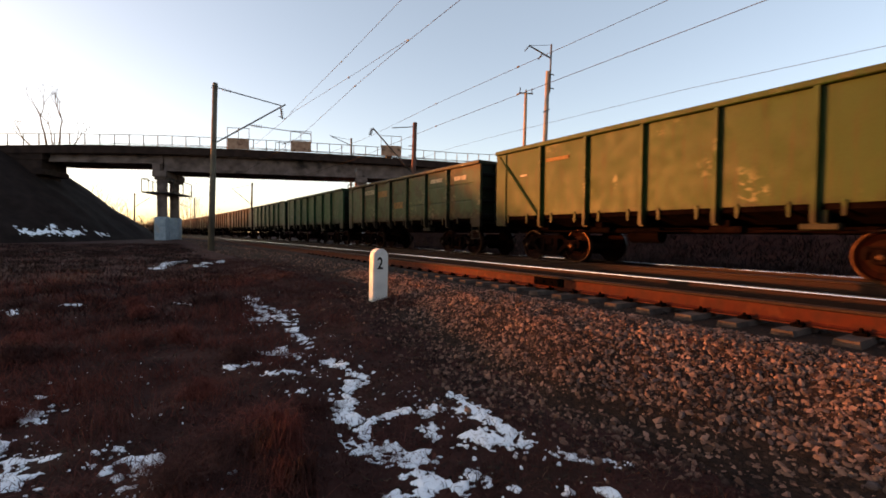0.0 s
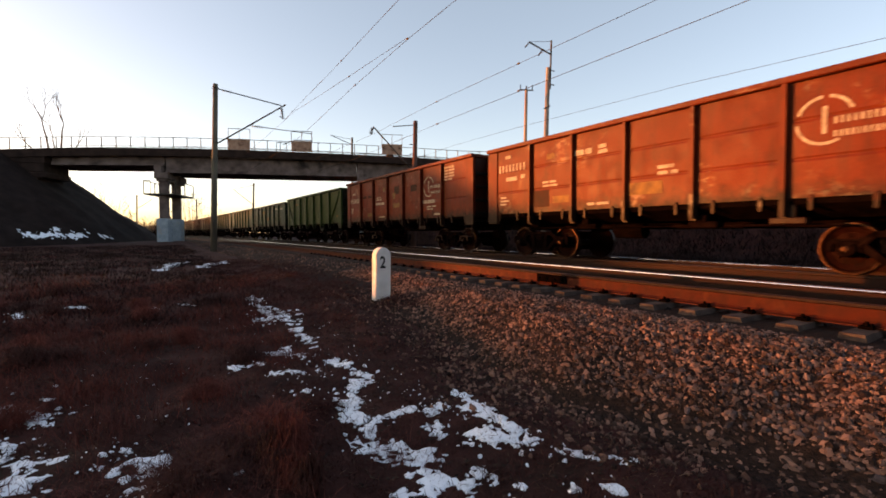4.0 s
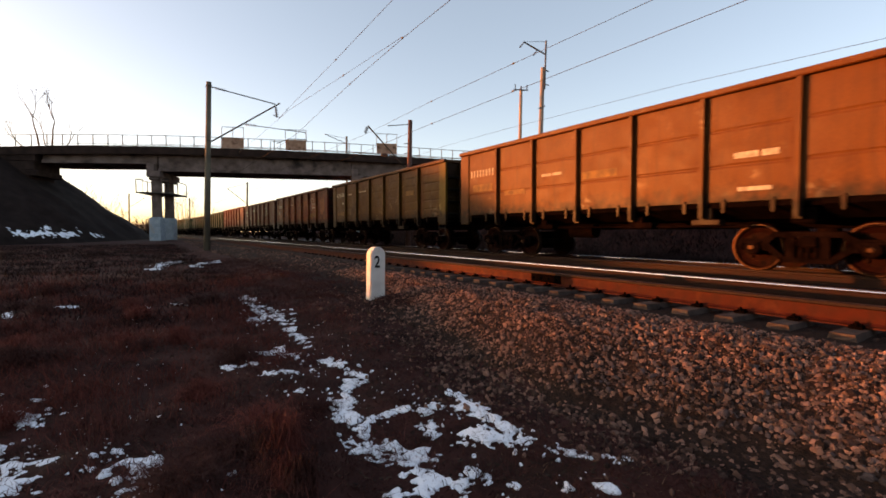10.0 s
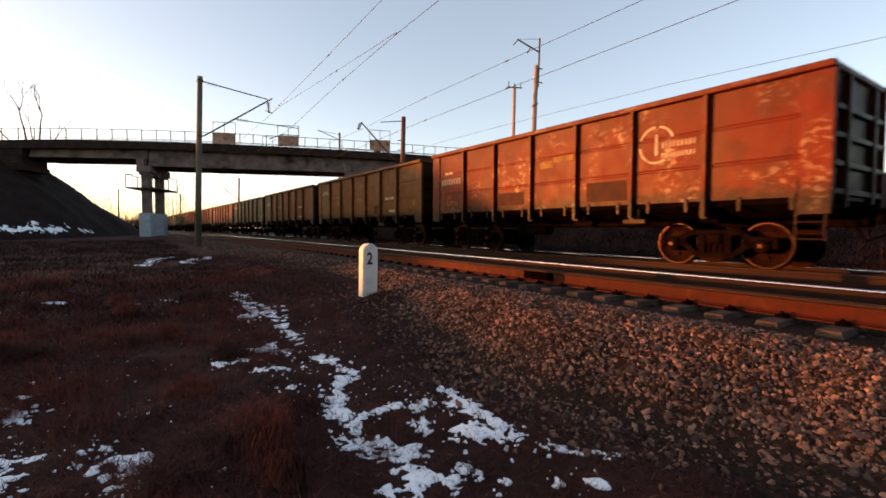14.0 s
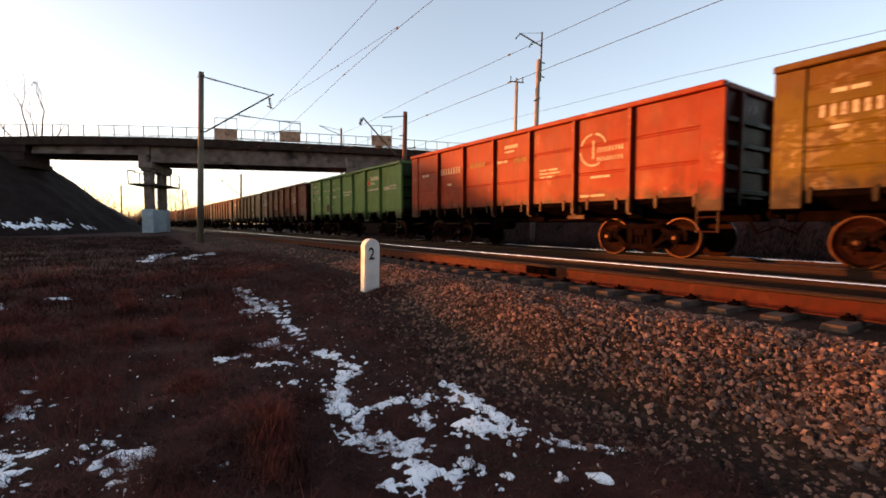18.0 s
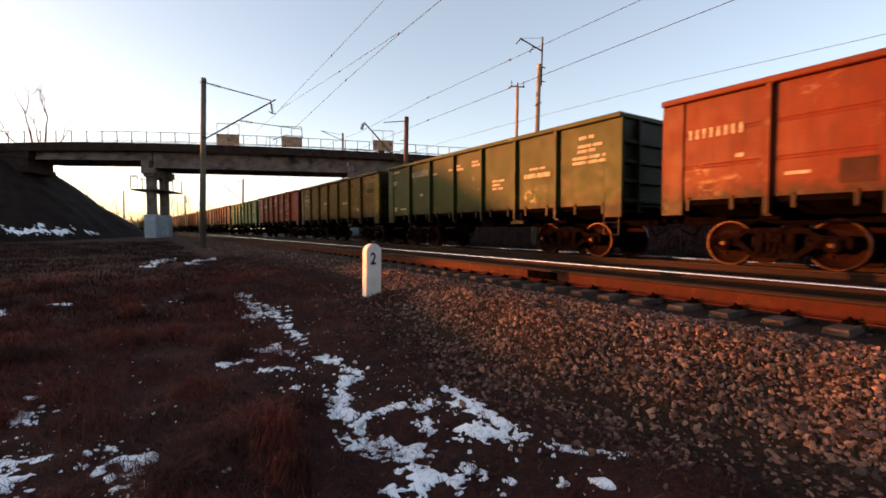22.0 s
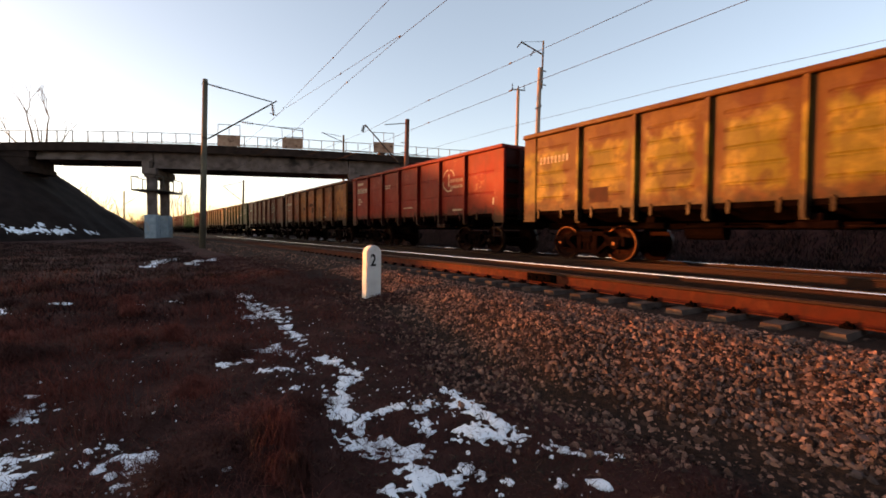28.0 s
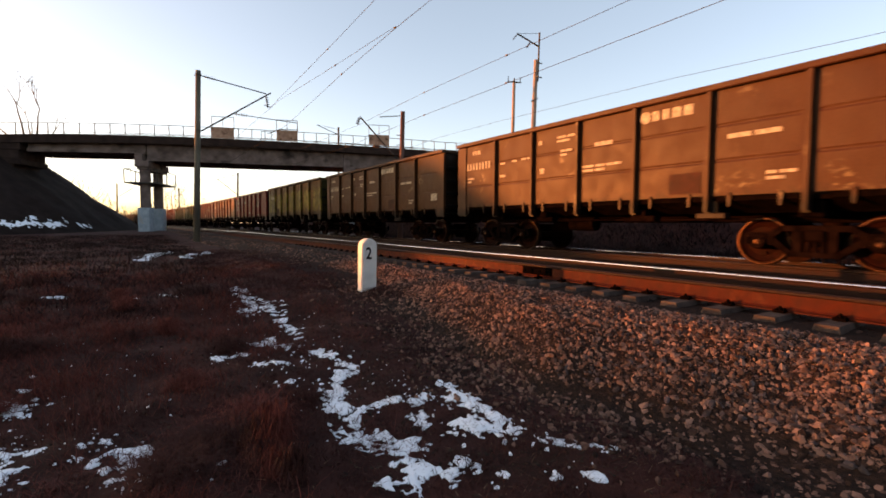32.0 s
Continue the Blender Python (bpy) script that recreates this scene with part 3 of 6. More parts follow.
def stones(name, count, pick, size, seed):
    """Broken stones lying on the ground, one joined mesh."""
    rng = np.random.default_rng(seed)
    g = 1.618
    base = np.array([(-1, g, 0), (1, g, 0), (-1, -g, 0), (1, -g, 0), (0, -1, g), (0, 1, g), (0, -1, -g), (0, 1, -g), (g, 0, -1), (g, 0, 1), (-g, 0, -1), (-g, 0, 1)]) * 0.5
    tris = [(0, 11, 5), (0, 5, 1), (0, 1, 7), (0, 7, 10), (0, 10, 11), (1, 5, 9), (5, 11, 4), (11, 10, 2), (10, 7, 6), (7, 1, 8),
            (3, 9, 4), (3, 4, 2), (3, 2, 6), (3, 6, 8), (3, 8, 9), (4, 9, 5), (2, 4, 11), (6, 2, 10), (8, 6, 7), (9, 8, 1)]
    px, py = pick(rng, count)
    pz = ground_z(px, py)
    s = rng.uniform(*size, len(px)) * rng.choice([0.55, 0.75, 1, 1, 1.2, 1.6], len(px))
    q = rng.normal(size=(len(px), 4))
    q /= np.linalg.norm(q, axis=1)[:, None]
    w, x, y, z = q.T
    R = np.stack([1 - 2 * (y * y + z * z), 2 * (x * y - z * w), 2 * (x * z + y * w), 2 * (x * y + z * w), 1 - 2 * (x * x + z * z), 2 * (y * z - x * w),
                  2 * (x * z - y * w), 2 * (y * z + x * w), 1 - 2 * (x * x + y * y)], -1).reshape(-1, 3, 3)
    loc = base[None] * (1 + rng.uniform(-0.55, 0.55, (len(px), 12, 3))) * np.stack([np.ones(len(px)), rng.uniform(0.5, 1, len(px)), rng.uniform(0.4, 0.85, len(px))], -1)[:, None]
    v = np.einsum("nij,nkj->nki", R, loc) * s[:, None, None] + np.stack([px, py, pz + s * 0.25], -1)[:, None]
    f = (np.array(tris)[None] + (np.arange(len(px)) * 12)[:, None, None]).reshape(-1, 3)
    me = bpy.data.meshes.new(name)
    me.from_pydata(v.reshape(-1, 3).tolist(), [], f.tolist())
    return me


def shoulder(rng, n):
    y = -1.5 + 14 * rng.random(n) ** 1.6
    a = toe(y) + 0.12 + 0.12 * np.exp(-((y - 2.6) / 1.6) ** 2)
    return a + (5.6 - a) * rng.random(n) ** 0.9 + bend(y), y


def shoulder_far(rng, n):
    y = 13 + 40 * rng.random(n) ** 1.3
    return 3.1 + 3.0 * rng.random(n) + bend(y), y


def between(rng, n):
    y = -8 + 32 * rng.random(n) ** 1.2
    return rng.uniform(5.9, 13.5, n) + bend(y), y


def shoulder_back(rng, n):
    y = -1.4 - 14 * rng.random(n)
    return 3.4 + 2.6 * rng.random(n) + bend(y), y


def scattered(rng, n):
    y = -3 + 12.5 * rng.random(n) ** 1.3
    return toe(y) + 0.35 - np.abs(rng.normal(0, 0.62, n)), y


for nm, cnt, fn, sz, sd, lb in (("ballast_stones", 64000, shoulder, (0.013, 0.027), 3, "brown and grey crushed stone of the ballast shoulder"),
                                ("ballast_stones", 9000, shoulder_far, (0.018, 0.034), 4, "crushed stone further down the line"),
                                ("ballast_stones", 12000, shoulder_back, (0.02, 0.034), 8, "crushed stone of the shoulder back along the line"),
                                ("ballast_stones", 9000, between, (0.018, 0.034), 5, "dark oily crushed stone between the sleepers"),
                                ("loose_stones", 12000, scattered, (0.011, 0.029), 6, "loose stones lying in the dirt")):
    put(nm, stones(nm, cnt, fn, sz, sd), M_DARKSTONE if fn is between else M_STONE, label=lb, category="ballast", kind="stuff")


# the nearest stones one by one
STONE_KINDS = [stones("stone", 1, lambda r, n: (np.array([60.0 + k]), np.array([-30.0])), (0.02, 0.028), 60 + k) for k in range(8)]
for me in STONE_KINDS:
    mid = sum((v.co for v in me.vertices), Vector()) / len(me.vertices)
    for v in me.vertices:
        v.co -= mid
for k in range(300):
    y = 0.6 + 2.6 * random.random()
    x = float(toe(y)) + 0.1 + 1.3 * random.random()
    put("stone", STONE_KINDS[k % 8], M_STONE_ONE, gravel, pose(x, y, float(ground_z(x, y)) + 0.022, random.uniform(0, 360), random.uniform(0, 360), random.uniform(0, 360)))


# ---- snow ----
def snow_patch(name, path, cell, label, bump_h=0.013, seed=0, height=ground_z):
    """Ragged snow along a line of (x, y, half width) points."""
    p = np.array(path, float)
    lo, hi = p[:, :2].min(0) - p[:, 2].max() - 0.2, p[:, :2].max(0) + p[:, 2].max() + 0.2
    nx, ny = int((hi[0] - lo[0]) / cell) + 1, int((hi[1] - lo[1]) / cell) + 1
    gx, gy = np.meshgrid(lo[0] + np.arange(nx) * cell, lo[1] + np.arange(ny) * cell)
    best = np.full(gx.shape, -9.0)
    for a, b in zip(p[:-1], p[1:]):
        d = b[:2] - a[:2]
        t = np.clip(((gx - a[0]) * d[0] + (gy - a[1]) * d[1]) / max(d @ d, 1e-9), 0, 1)
        w = a[2] + (b[2] - a[2]) * t
        best = np.maximum(best, 0.8 - np.hypot(gx - a[0] - d[0] * t, gy - a[1] - d[1] * t) / w)
    k = cell / 0.02
    m = best + 0.55 * rough(gx, gy, 0.17 * k ** 0.6, seed) + 0.75 * rough(gx, gy, 0.07 * k ** 0.6, seed + 7) + 0.6 * rough(gx, gy, 0.034 * k, seed + 13)
    hit = m > 0.44
    z = height(gx, gy) + np.where(hit, 0.004 + bump_h * np.sqrt(np.clip(m - 0.44, 0, 1)), -0.01)
    index = -np.ones(gx.shape, int)
    cells = hit[:-1, :-1] | hit[1:, :-1] | hit[:-1, 1:] | hit[1:, 1:]
    cells &= (hit[:-1, :-1].astype(int) + hit[1:, :-1] + hit[:-1, 1:] + hit[1:, 1:]) >= 2
    used = np.zeros(gx.shape, bool)
    used[:-1, :-1] |= cells
    used[1:, :-1] |= cells
    used[:-1, 1:] |= cells
    used[1:, 1:] |= cells
    index[used] = np.arange(used.sum())
    v = np.stack([gx[used], gy[used], z[used]], -1)
    j, i = np.nonzero(cells)
    f = np.stack([index[j, i], index[j, i + 1], index[j + 1, i + 1], index[j + 1, i]], -1)
    me = bpy.data.meshes.new(name)
    me.from_pydata(v.tolist(), [], f.tolist())
    me.polygons.foreach_set("use_smooth", [True] * len(me.polygons))
    return put(name, me, M_SNOW, label=label, category="snow", kind="stuff")


snow_patch("snow_patch", [(1.43, 9.16, 0.12), (1.43, 8.56, 0.20), (1.49, 7.76, 0.39), (1.66, 7.31, 0.29)], 0.016, "ragged strip of old snow on the dirt", seed=1)
snow_patch("snow_patch", [(1.68, 6.87, 0.11), (1.68, 6.40, 0.12), (1.65, 5.89, 0.10)], 0.016, "ragged strip of old snow on the dirt", seed=2)
snow_patch("snow_patch", [(0.61, 5.52, 0.06), (0.74, 5.43, 0.10), (0.92, 5.45, 0.18)], 0.016, "crumbs of snow in the dirt", seed=3)
snow_patch("snow_patch", [(1.02, 5.86, 0.11), (1.25, 5.85, 0.20)], 0.016, "crumbs of snow in the dirt", seed=4)
snow_patch("snow_patch", [(1.38, 5.55, 0.14), (1.44, 5.26, 0.16)], 0.016, "crumbs of snow in the dirt", seed=5)
snow_patch("snow_patch", [(1.02, 4.44, 0.12), (1.14, 4.39, 0.14)], 0.016, "crumbs of snow in the dirt", seed=6)
snow_patch("snow_patch", [(0.95, 5.00, 0.08), (1.32, 4.83, 0.12)], 0.016, "crumbs of snow in the dirt", seed=7)
snow_patch("snow_patch", [(1.66, 5.13, 0.10), (1.73, 4.78, 0.13), (1.82, 4.52, 0.15), (1.55, 4.21, 0.15), (1.33, 3.71, 0.13), (1.37, 3.42, 0.15), (1.67, 3.51, 0.08)], 0.016, "ragged strip of old snow on the dirt", seed=8)
snow_patch("snow_patch", [(1.30, 3.64, 0.09), (1.38, 3.38, 0.12), (1.28, 3.20, 0.15), (1.31, 2.99, 0.12)], 0.016, "ragged strip of old snow on the dirt", seed=9)
snow_patch("snow_patch", [(1.46, 3.09, 0.13), (1.53, 2.90, 0.15), (1.52, 2.68, 0.16), (1.45, 2.52, 0.12), (1.62, 2.40, 0.16), (1.78, 2.38, 0.15), (1.83, 2.20, 0.11)], 0.016, "broad lacy patch of snow on the dirt", seed=10)
snow_patch("snow_patch", [(1.20, 2.47, 0.09), (1.33, 2.43, 0.12), (1.45, 2.40, 0.11)], 0.016, "broad lacy patch of snow on the dirt", seed=11)
snow_patch("snow_patch", [(2.46, 3.66, 0.09), (2.30, 3.18, 0.14), (2.34, 2.95, 0.15), (2.31, 2.78, 0.15), (2.36, 2.56, 0.15), (2.46, 2.38, 0.15), (2.47, 2.18, 0.15), (2.62, 2.02, 0.13), (2.80, 1.98, 0.09)], 0.016, "narrow streak of snow at the foot of the gravel", seed=12)
snow_patch("snow_patch", [(1.67, 3.53, 0.08), (1.82, 3.48, 0.05)], 0.016, "crumbs of snow among stones", seed=13)
snow_patch("snow_patch", [(1.94, 3.40, 0.09), (2.09, 3.38, 0.12)], 0.016, "crumbs of snow among stones", seed=14)
snow_patch("snow_patch", [(1.84, 3.02, 0.10), (2.03, 2.90, 0.14), (2.18, 2.75, 0.18)], 0.016, "crumbs of snow among stones", seed=15)
snow_patch("snow_patch", [(2.21, 2.04, 0.06), (2.17, 1.96, 0.05)], 0.016, "crumbs of snow among stones", seed=16)
snow_patch("snow_patch", [(2.33, 1.86, 0.04), (2.38, 1.78, 0.05)], 0.016, "crumbs of snow among stones", seed=17)
snow_patch("snow_patch", [(1.80, 3.17, 0.06), (1.88, 3.13, 0.08)], 0.016, "crumbs of snow among stones", seed=18)
snow_patch("snow_patch", [(-1.22, 5.2, 0.2), (-1.05, 5.1, 0.26), (-0.92, 4.93, 0.24)], 0.016, "patch of snow in dry grass", seed=19)
snow_patch("snow_patch", [(-0.98, 4.53, 0.20), (-0.86, 3.98, 0.18), (-0.84, 3.72, 0.16)], 0.016, "patch of snow in dry grass", seed=20)
snow_patch("snow_patch", [(-0.92, 5.04, 0.10), (-0.82, 4.76, 0.05)], 0.016, "patch of snow in dry grass", seed=21)
snow_patch("snow_patch", [(-0.31, 3.68, 0.14), (-0.22, 3.63, 0.22), (-0.14, 3.69, 0.17)], 0.016, "small patch of snow in dry grass", seed=22)
snow_patch("snow_patch", [(-0.31, 3.92, 0.08), (-0.23, 3.94, 0.07)], 0.016, "small patch of snow in dry grass", seed=23)
snow_patch("snow_patch", [(-0.40, 3.90, 0.04), (-0.36, 3.86, 0.04)], 0.016, "small patch of snow in dry grass", seed=24)
snow_patch("snow_patch", [(-0.04, 3.73, 0.05), (-0.02, 3.62, 0.04)], 0.016, "small patch of snow in dry grass", seed=25)
snow_patch("snow_patch", [(-0.07, 3.31, 0.06), (-0.00, 3.28, 0.05)], 0.016, "small patch of snow in dry grass", seed=26)
snow_patch("snow_patch", [(0.38, 3.42, 0.03), (0.42, 3.41, 0.03)], 0.016, "small patch of snow in dry grass", seed=27)
snow_patch("snow_patch", [(0.38, 3.18, 0.02), (0.42, 3.18, 0.02)], 0.016, "small patch of snow in dry grass", seed=28)
snow_patch("snow_patch", [(-1.25, 9.34, 0.10), (-1.03, 9.28, 0.10)], 0.016, "thin broken snow near the mast", seed=31)
snow_patch("snow_patch", [(-1.96, 9.59, 0.10), (-1.81, 9.04, 0.07)], 0.016, "thin broken snow near the mast", seed=32)
snow_patch("snow_patch", [(-0.16, 9.14, 0.06), (-0.04, 9.03, 0.06)], 0.016, "thin broken snow near the mast", seed=33)
snow_patch("snow_patch", [(0.29, 9.30, 0.09), (0.50, 9.05, 0.09)], 0.016, "thin broken snow near the mast", seed=34)
snow_patch("snow_patch", [(3.80, 7.31, 0.07), (3.85, 7.15, 0.09)], 0.016, "crumb of snow beside the marker post", seed=35)
snow_patch("snow_patch", [(0.0, 16.8, 0.2), (0.3, 18.2, 0.28), (0.7, 19.4, 0.3), (0.9, 20.3, 0.2)], 0.03, "thin broken snow near the mast", 0.03, 38)
snow_patch("snow_patch", [(1.15, 16.6, 0.2), (1.45, 17.9, 0.28), (1.85, 19.0, 0.3), (2.1, 20.0, 0.18)], 0.03, "thin broken snow near the mast", 0.03, 39)

def crumbs(rng, n):
    a = rng.integers(0, 4, n)
    cx, cy = np.array([1.3, -0.2, -0.95, 2.1])[a], np.array([4.3, 3.7, 4.4, 3.0])[a]
    return cx + rng.normal(0, 0.22, n), np.maximum(cy + rng.normal(0, 0.7, n), 1.6)


def specks(rng, n):
    y = 3.0 + 8.0 * rng.random(n) ** 1.1
    x = -0.45 * y + (0.45 * y + 2.2) * rng.random(n)
    keep = rough(x, y, 0.7, 91) + 0.6 * rough(x, y, 0.25, 92) > 0.2
    return x[keep], y[keep]


put("snow_crumbs", stones("snow_crumbs", 240, crumbs, (0.006, 0.016), 9), M_SNOW, label="crumbs of old snow in the grass", category="snow", kind="stuff")
put("snow_crumbs", stones("snow_crumbs", 900, specks, (0.004, 0.011), 10), M_SNOW, label="tiny specks of snow caught in the grass", category="snow", kind="stuff")


# ---- dry grass ----
def blades(name, spots, per, height, spread, seed, lean=0.5, width=0.004):
    """Tufts of bent blades, one joined mesh."""
    rng = np.random.default_rng(seed)
    n = len(spots) * per
    cx, cy = np.repeat(spots[:, 0], per), np.repeat(spots[:, 1], per)
    px, py = cx + rng.normal(0, spread, n), cy + rng.normal(0, spread, n)
    pz = ground_z(px, py) - 0.01
    h = height * rng.uniform(0.35, 1.0, n) * np.repeat(rng.uniform(0.6, 1.2, len(spots)), per)
    a = rng.uniform(0, 2 * np.pi, n)
    tilt = rng.uniform(0.1, lean, n) * h * 1.6
    w = width * rng.uniform(0.6, 1.5, n)
    dx, dy = np.cos(a), np.sin(a)
    b = rng.uniform(0, 2 * np.pi, n)
    sx, sy = np.cos(b) * w, np.sin(b) * w
    v = np.empty((n, 5, 3))
    v[:, 0] = np.stack([px - sx, py - sy, pz], -1)
    v[:, 1] = np.stack([px + sx, py + sy, pz], -1)
    v[:, 2] = np.stack([px + dx * tilt * 0.35 - sx * 0.8, py + dy * tilt * 0.35 - sy * 0.8, pz + h * 0.6], -1)
    v[:, 3] = np.stack([px + dx * tilt * 0.35 + sx * 0.8, py + dy * tilt * 0.35 + sy * 0.8, pz + h * 0.6], -1)
    v[:, 4] = np.stack([px + dx * tilt, py + dy * tilt, pz + h], -1)
    k = np.arange(n)[:, None] * 5
    f = [tuple(q) for q in (k + np.array([0, 1, 3, 2])).tolist()] + [tuple(q) for q in (k + np.array([2, 3, 4])).tolist()]
    me = bpy.data.meshes.new(name)
    me.from_pydata(v.reshape(-1, 3).tolist(), [], f)
    return me


rng = np.random.default_rng(11)
near_y = 1.3 + 11 * rng.random(5200) ** 1.35
near_x = -5.5 + (toe(near_y) + 5.1) * rng.random(5200) ** 0.85
thick = rough(near_x, near_y, 0.8, 41) + 0.6 * rough(near_x, near_y, 0.3, 42) > -0.6
near_spots = np.stack([near_x, near_y], -1)[thick]
dark = rough(near_spots[:, 0], near_spots[:, 1], 0.9, 44) + 0.7 * rough(near_spots[:, 0], near_spots[:, 1], 0.35, 45) > -0.1
dark |= near_spots[:, 0] > 1.3 + 0.1 * near_spots[:, 1]
put("dry_grass", blades("dry_grass", near_spots[~dark], 30, 0.08, 0.07, 12, 1.7, 0.0028), M_GRASS, label="low matted dry brown grass", category="grass", kind="stuff")
put("dry_grass", blades("dry_grass", near_spots[dark], 26, 0.065, 0.08, 17, 1.7, 0.0028), M_DARKGRASS, label="damp dark matted dead grass", category="grass", kind="stuff")
tall = near_spots[(rough(near_spots[:, 0], near_spots[:, 1], 1.1, 43) > 0.25) & (near_spots[:, 0] < 0.7 + 0.12 * near_spots[:, 1])]
put("dry_grass", blades("dry_grass", tall[:900], 26, 0.17, 0.12, 14, 1.2, 0.0022), M_TUFT, label="taller reddish dry grass stalks", category="grass", kind="stuff")
back_spots = np.stack([rng.uniform(-9, 3.0, 1500), rng.uniform(-9, 1.4, 1500)], -1)
put("dry_grass", blades("dry_grass", back_spots, 14, 0.1, 0.14, 19, 1.5, 0.004), M_DARKGRASS, label="dark dead grass on trodden dirt", category="grass", kind="stuff")
foot_y = 8 + 13 * rng.random(1100)
foot_spots = np.stack([1.2 + (toe(foot_y) - 1.0) * rng.random(1100), foot_y], -1)
put("dry_grass", blades("dry_grass", foot_spots, 18, 0.1, 0.13, 20, 1.4, 0.005), M_DARKGRASS, label="low dark grass beside the gravel", category="grass", kind="stuff")
leaf_spots = np.stack([rng.uniform(-4, 2.9, 2200), 1.4 + 8 * rng.random(2200) ** 1.4], -1)
put("fallen_leaves", blades("fallen_leaves", leaf_spots, 6, 0.03, 0.06, 21, 2.6, 0.010), M_LEAF, label="dark rotting leaves among the grass", category="leaves", kind="stuff")
# dark grass added to darken the ground seen between the bogies
slope_y = 1.0 + 60 * rng.random(3200) ** 1.3
slope_spots = np.stack([rng.uniform(16.5, 23.5, 3200) + bend(slope_y), slope_y], -1)
put("dead_grass", blades("dead_grass", slope_spots, 12, 0.3, 0.25, 23, 1.0, 0.014), M_FARGRASS, label="dark dead grass on the slope beyond the tracks", category="grass", kind="stuff")
straw_spots = np.stack([rng.uniform(-4, 3.2, 1500), 1.4 + 8 * rng.random(1500) ** 1.4], -1)
put("straw", blades("straw", straw_spots, 5, 0.035, 0.12, 15, 3.5, 0.003), M_STRAW, label="scattered pale bits of straw", category="grass", kind="stuff")
mid_spots = np.stack([rng.uniform(-20, 1.6, 5000), 8 + 34 * rng.random(5000) ** 1.2], -1)
put("dry_grass", blades("dry_grass", mid_spots[:500], 16, 0.15, 0.2, 13, 1.1, 0.007), M_GRASS, label="dry brown grass further out", category="grass", kind="stuff")
put("dry_grass", blades("dry_grass", mid_spots[500:], 20, 0.17, 0.22, 18, 1.1, 0.007), M_FARGRASS, label="dark dead grass further out", category="grass", kind="stuff")
for (gx0, gy0, gh, gs, cnt, mt) in ((-0.25, 6.8, 0.42, 0.22, 600, M_TUFT), (0.55, 8.2, 0.3, 0.25, 400, M_TUFT), (0.35, 4.6, 0.25, 0.2, 400, M_TUFT), (2.35, 6.9, 0.1, 0.22, 400, M_TUFT),
                                (-1.9, 11.0, 0.4, 0.4, 400, M_TUFT), (-0.5, 5.2, 0.3, 0.25, 400, M_TUFT), (-0.4, 4.4, 0.3, 0.2, 400, M_GRASS), (3.62, 7.72, 0.16, 0.12, 500, M_DARKGRASS), (3.9, 7.6, 0.14, 0.12, 500, M_DARKGRASS), (3.4, 7.4, 0.14, 0.16, 500, M_DARKGRASS), (3.75, 7.2, 0.12, 0.18, 500, M_DARKGRASS), (-1.6, 6.3, 0.2, 0.2, 400, M_TUFT), (-2.4, 7.4, 0.2, 0.25, 400, M_GRASS), (0.1, 5.6, 0.16, 0.16, 400, M_TUFT), (0.9, 6.6, 0.14, 0.15, 300, M_GRASS), (-0.9, 3.1, 0.18, 0.14, 500, M_GRASS), (0.05, 2.75, 0.16, 0.12, 500, M_TUFT), (2.3, 5.4, 0.08, 0.2, 400, M_TUFT), (2.1, 7.6, 0.09, 0.25, 400, M_TUFT), (-1.4, 4.2, 0.2, 0.16, 500, M_TUFT), (1.15, 3.9, 0.14, 0.1, 400, M_DARKGRASS)):
    put("grass_tuft", blades("grass_tuft", np.array([(gx0, gy0)]), cnt, gh, gs, int(gx0 * 100) % 97 + 5, 0.9, 0.002), mt, label="tuft of dry grass" if mt is not M_TUFT else "tuft of reddish dry grass", category="grass", kind="stuff")


def tussock(x, y, h, reach, count, seed, mat, label):
    """A mound of long blades that rise from one root and droop outwards."""
    rng = np.random.default_rng(seed)
    a, k = rng.uniform(0, 2 * np.pi, count), rng.uniform(0.25, 1.0, count) ** 0.7
    px, py = x + rng.normal(0, reach * 0.22, count), y + rng.normal(0, reach * 0.22, count)
    base = ground_z(px, py) - 0.01
    top = h * rng.uniform(0.2, 1.0, count) * (1.25 - 0.5 * k)
    w = rng.uniform(0.0012, 0.0026, count)
    sx, sy = -np.sin(a) * w, np.cos(a) * w
    rows = []
    for out, up, thin in ((0.0, 0.0, 1.0), (0.22, 0.75, 1.0), (0.6, 1.0, 0.8), (1.0, 0.72, 0.25)):
        swing = rng.normal(0, 0.35, count) * out
        cx, cy = px + np.cos(a + swing) * reach * k * out, py + np.sin(a + swing) * reach * k * out
        cz = base + top * up * (1 - 0.35 * k * (out > 0.9))
        rows += [np.stack([cx - sx * thin, cy - sy * thin, cz], -1), np.stack([cx + sx * thin, cy + sy * thin, cz], -1)]
    v = np.stack(rows, 1)
    i = np.arange(count)[:, None] * 8
    f = np.concatenate([i + np.array([q, q + 1, q + 3, q + 2]) for q in (0, 2, 4)])
    me = bpy.data.meshes.new("grass_tussock")
    me.from_pydata(v.reshape(-1, 3).tolist(), [], f.tolist())
    put("grass_tussock", me, mat, label=label, category="grass", kind="stuff")


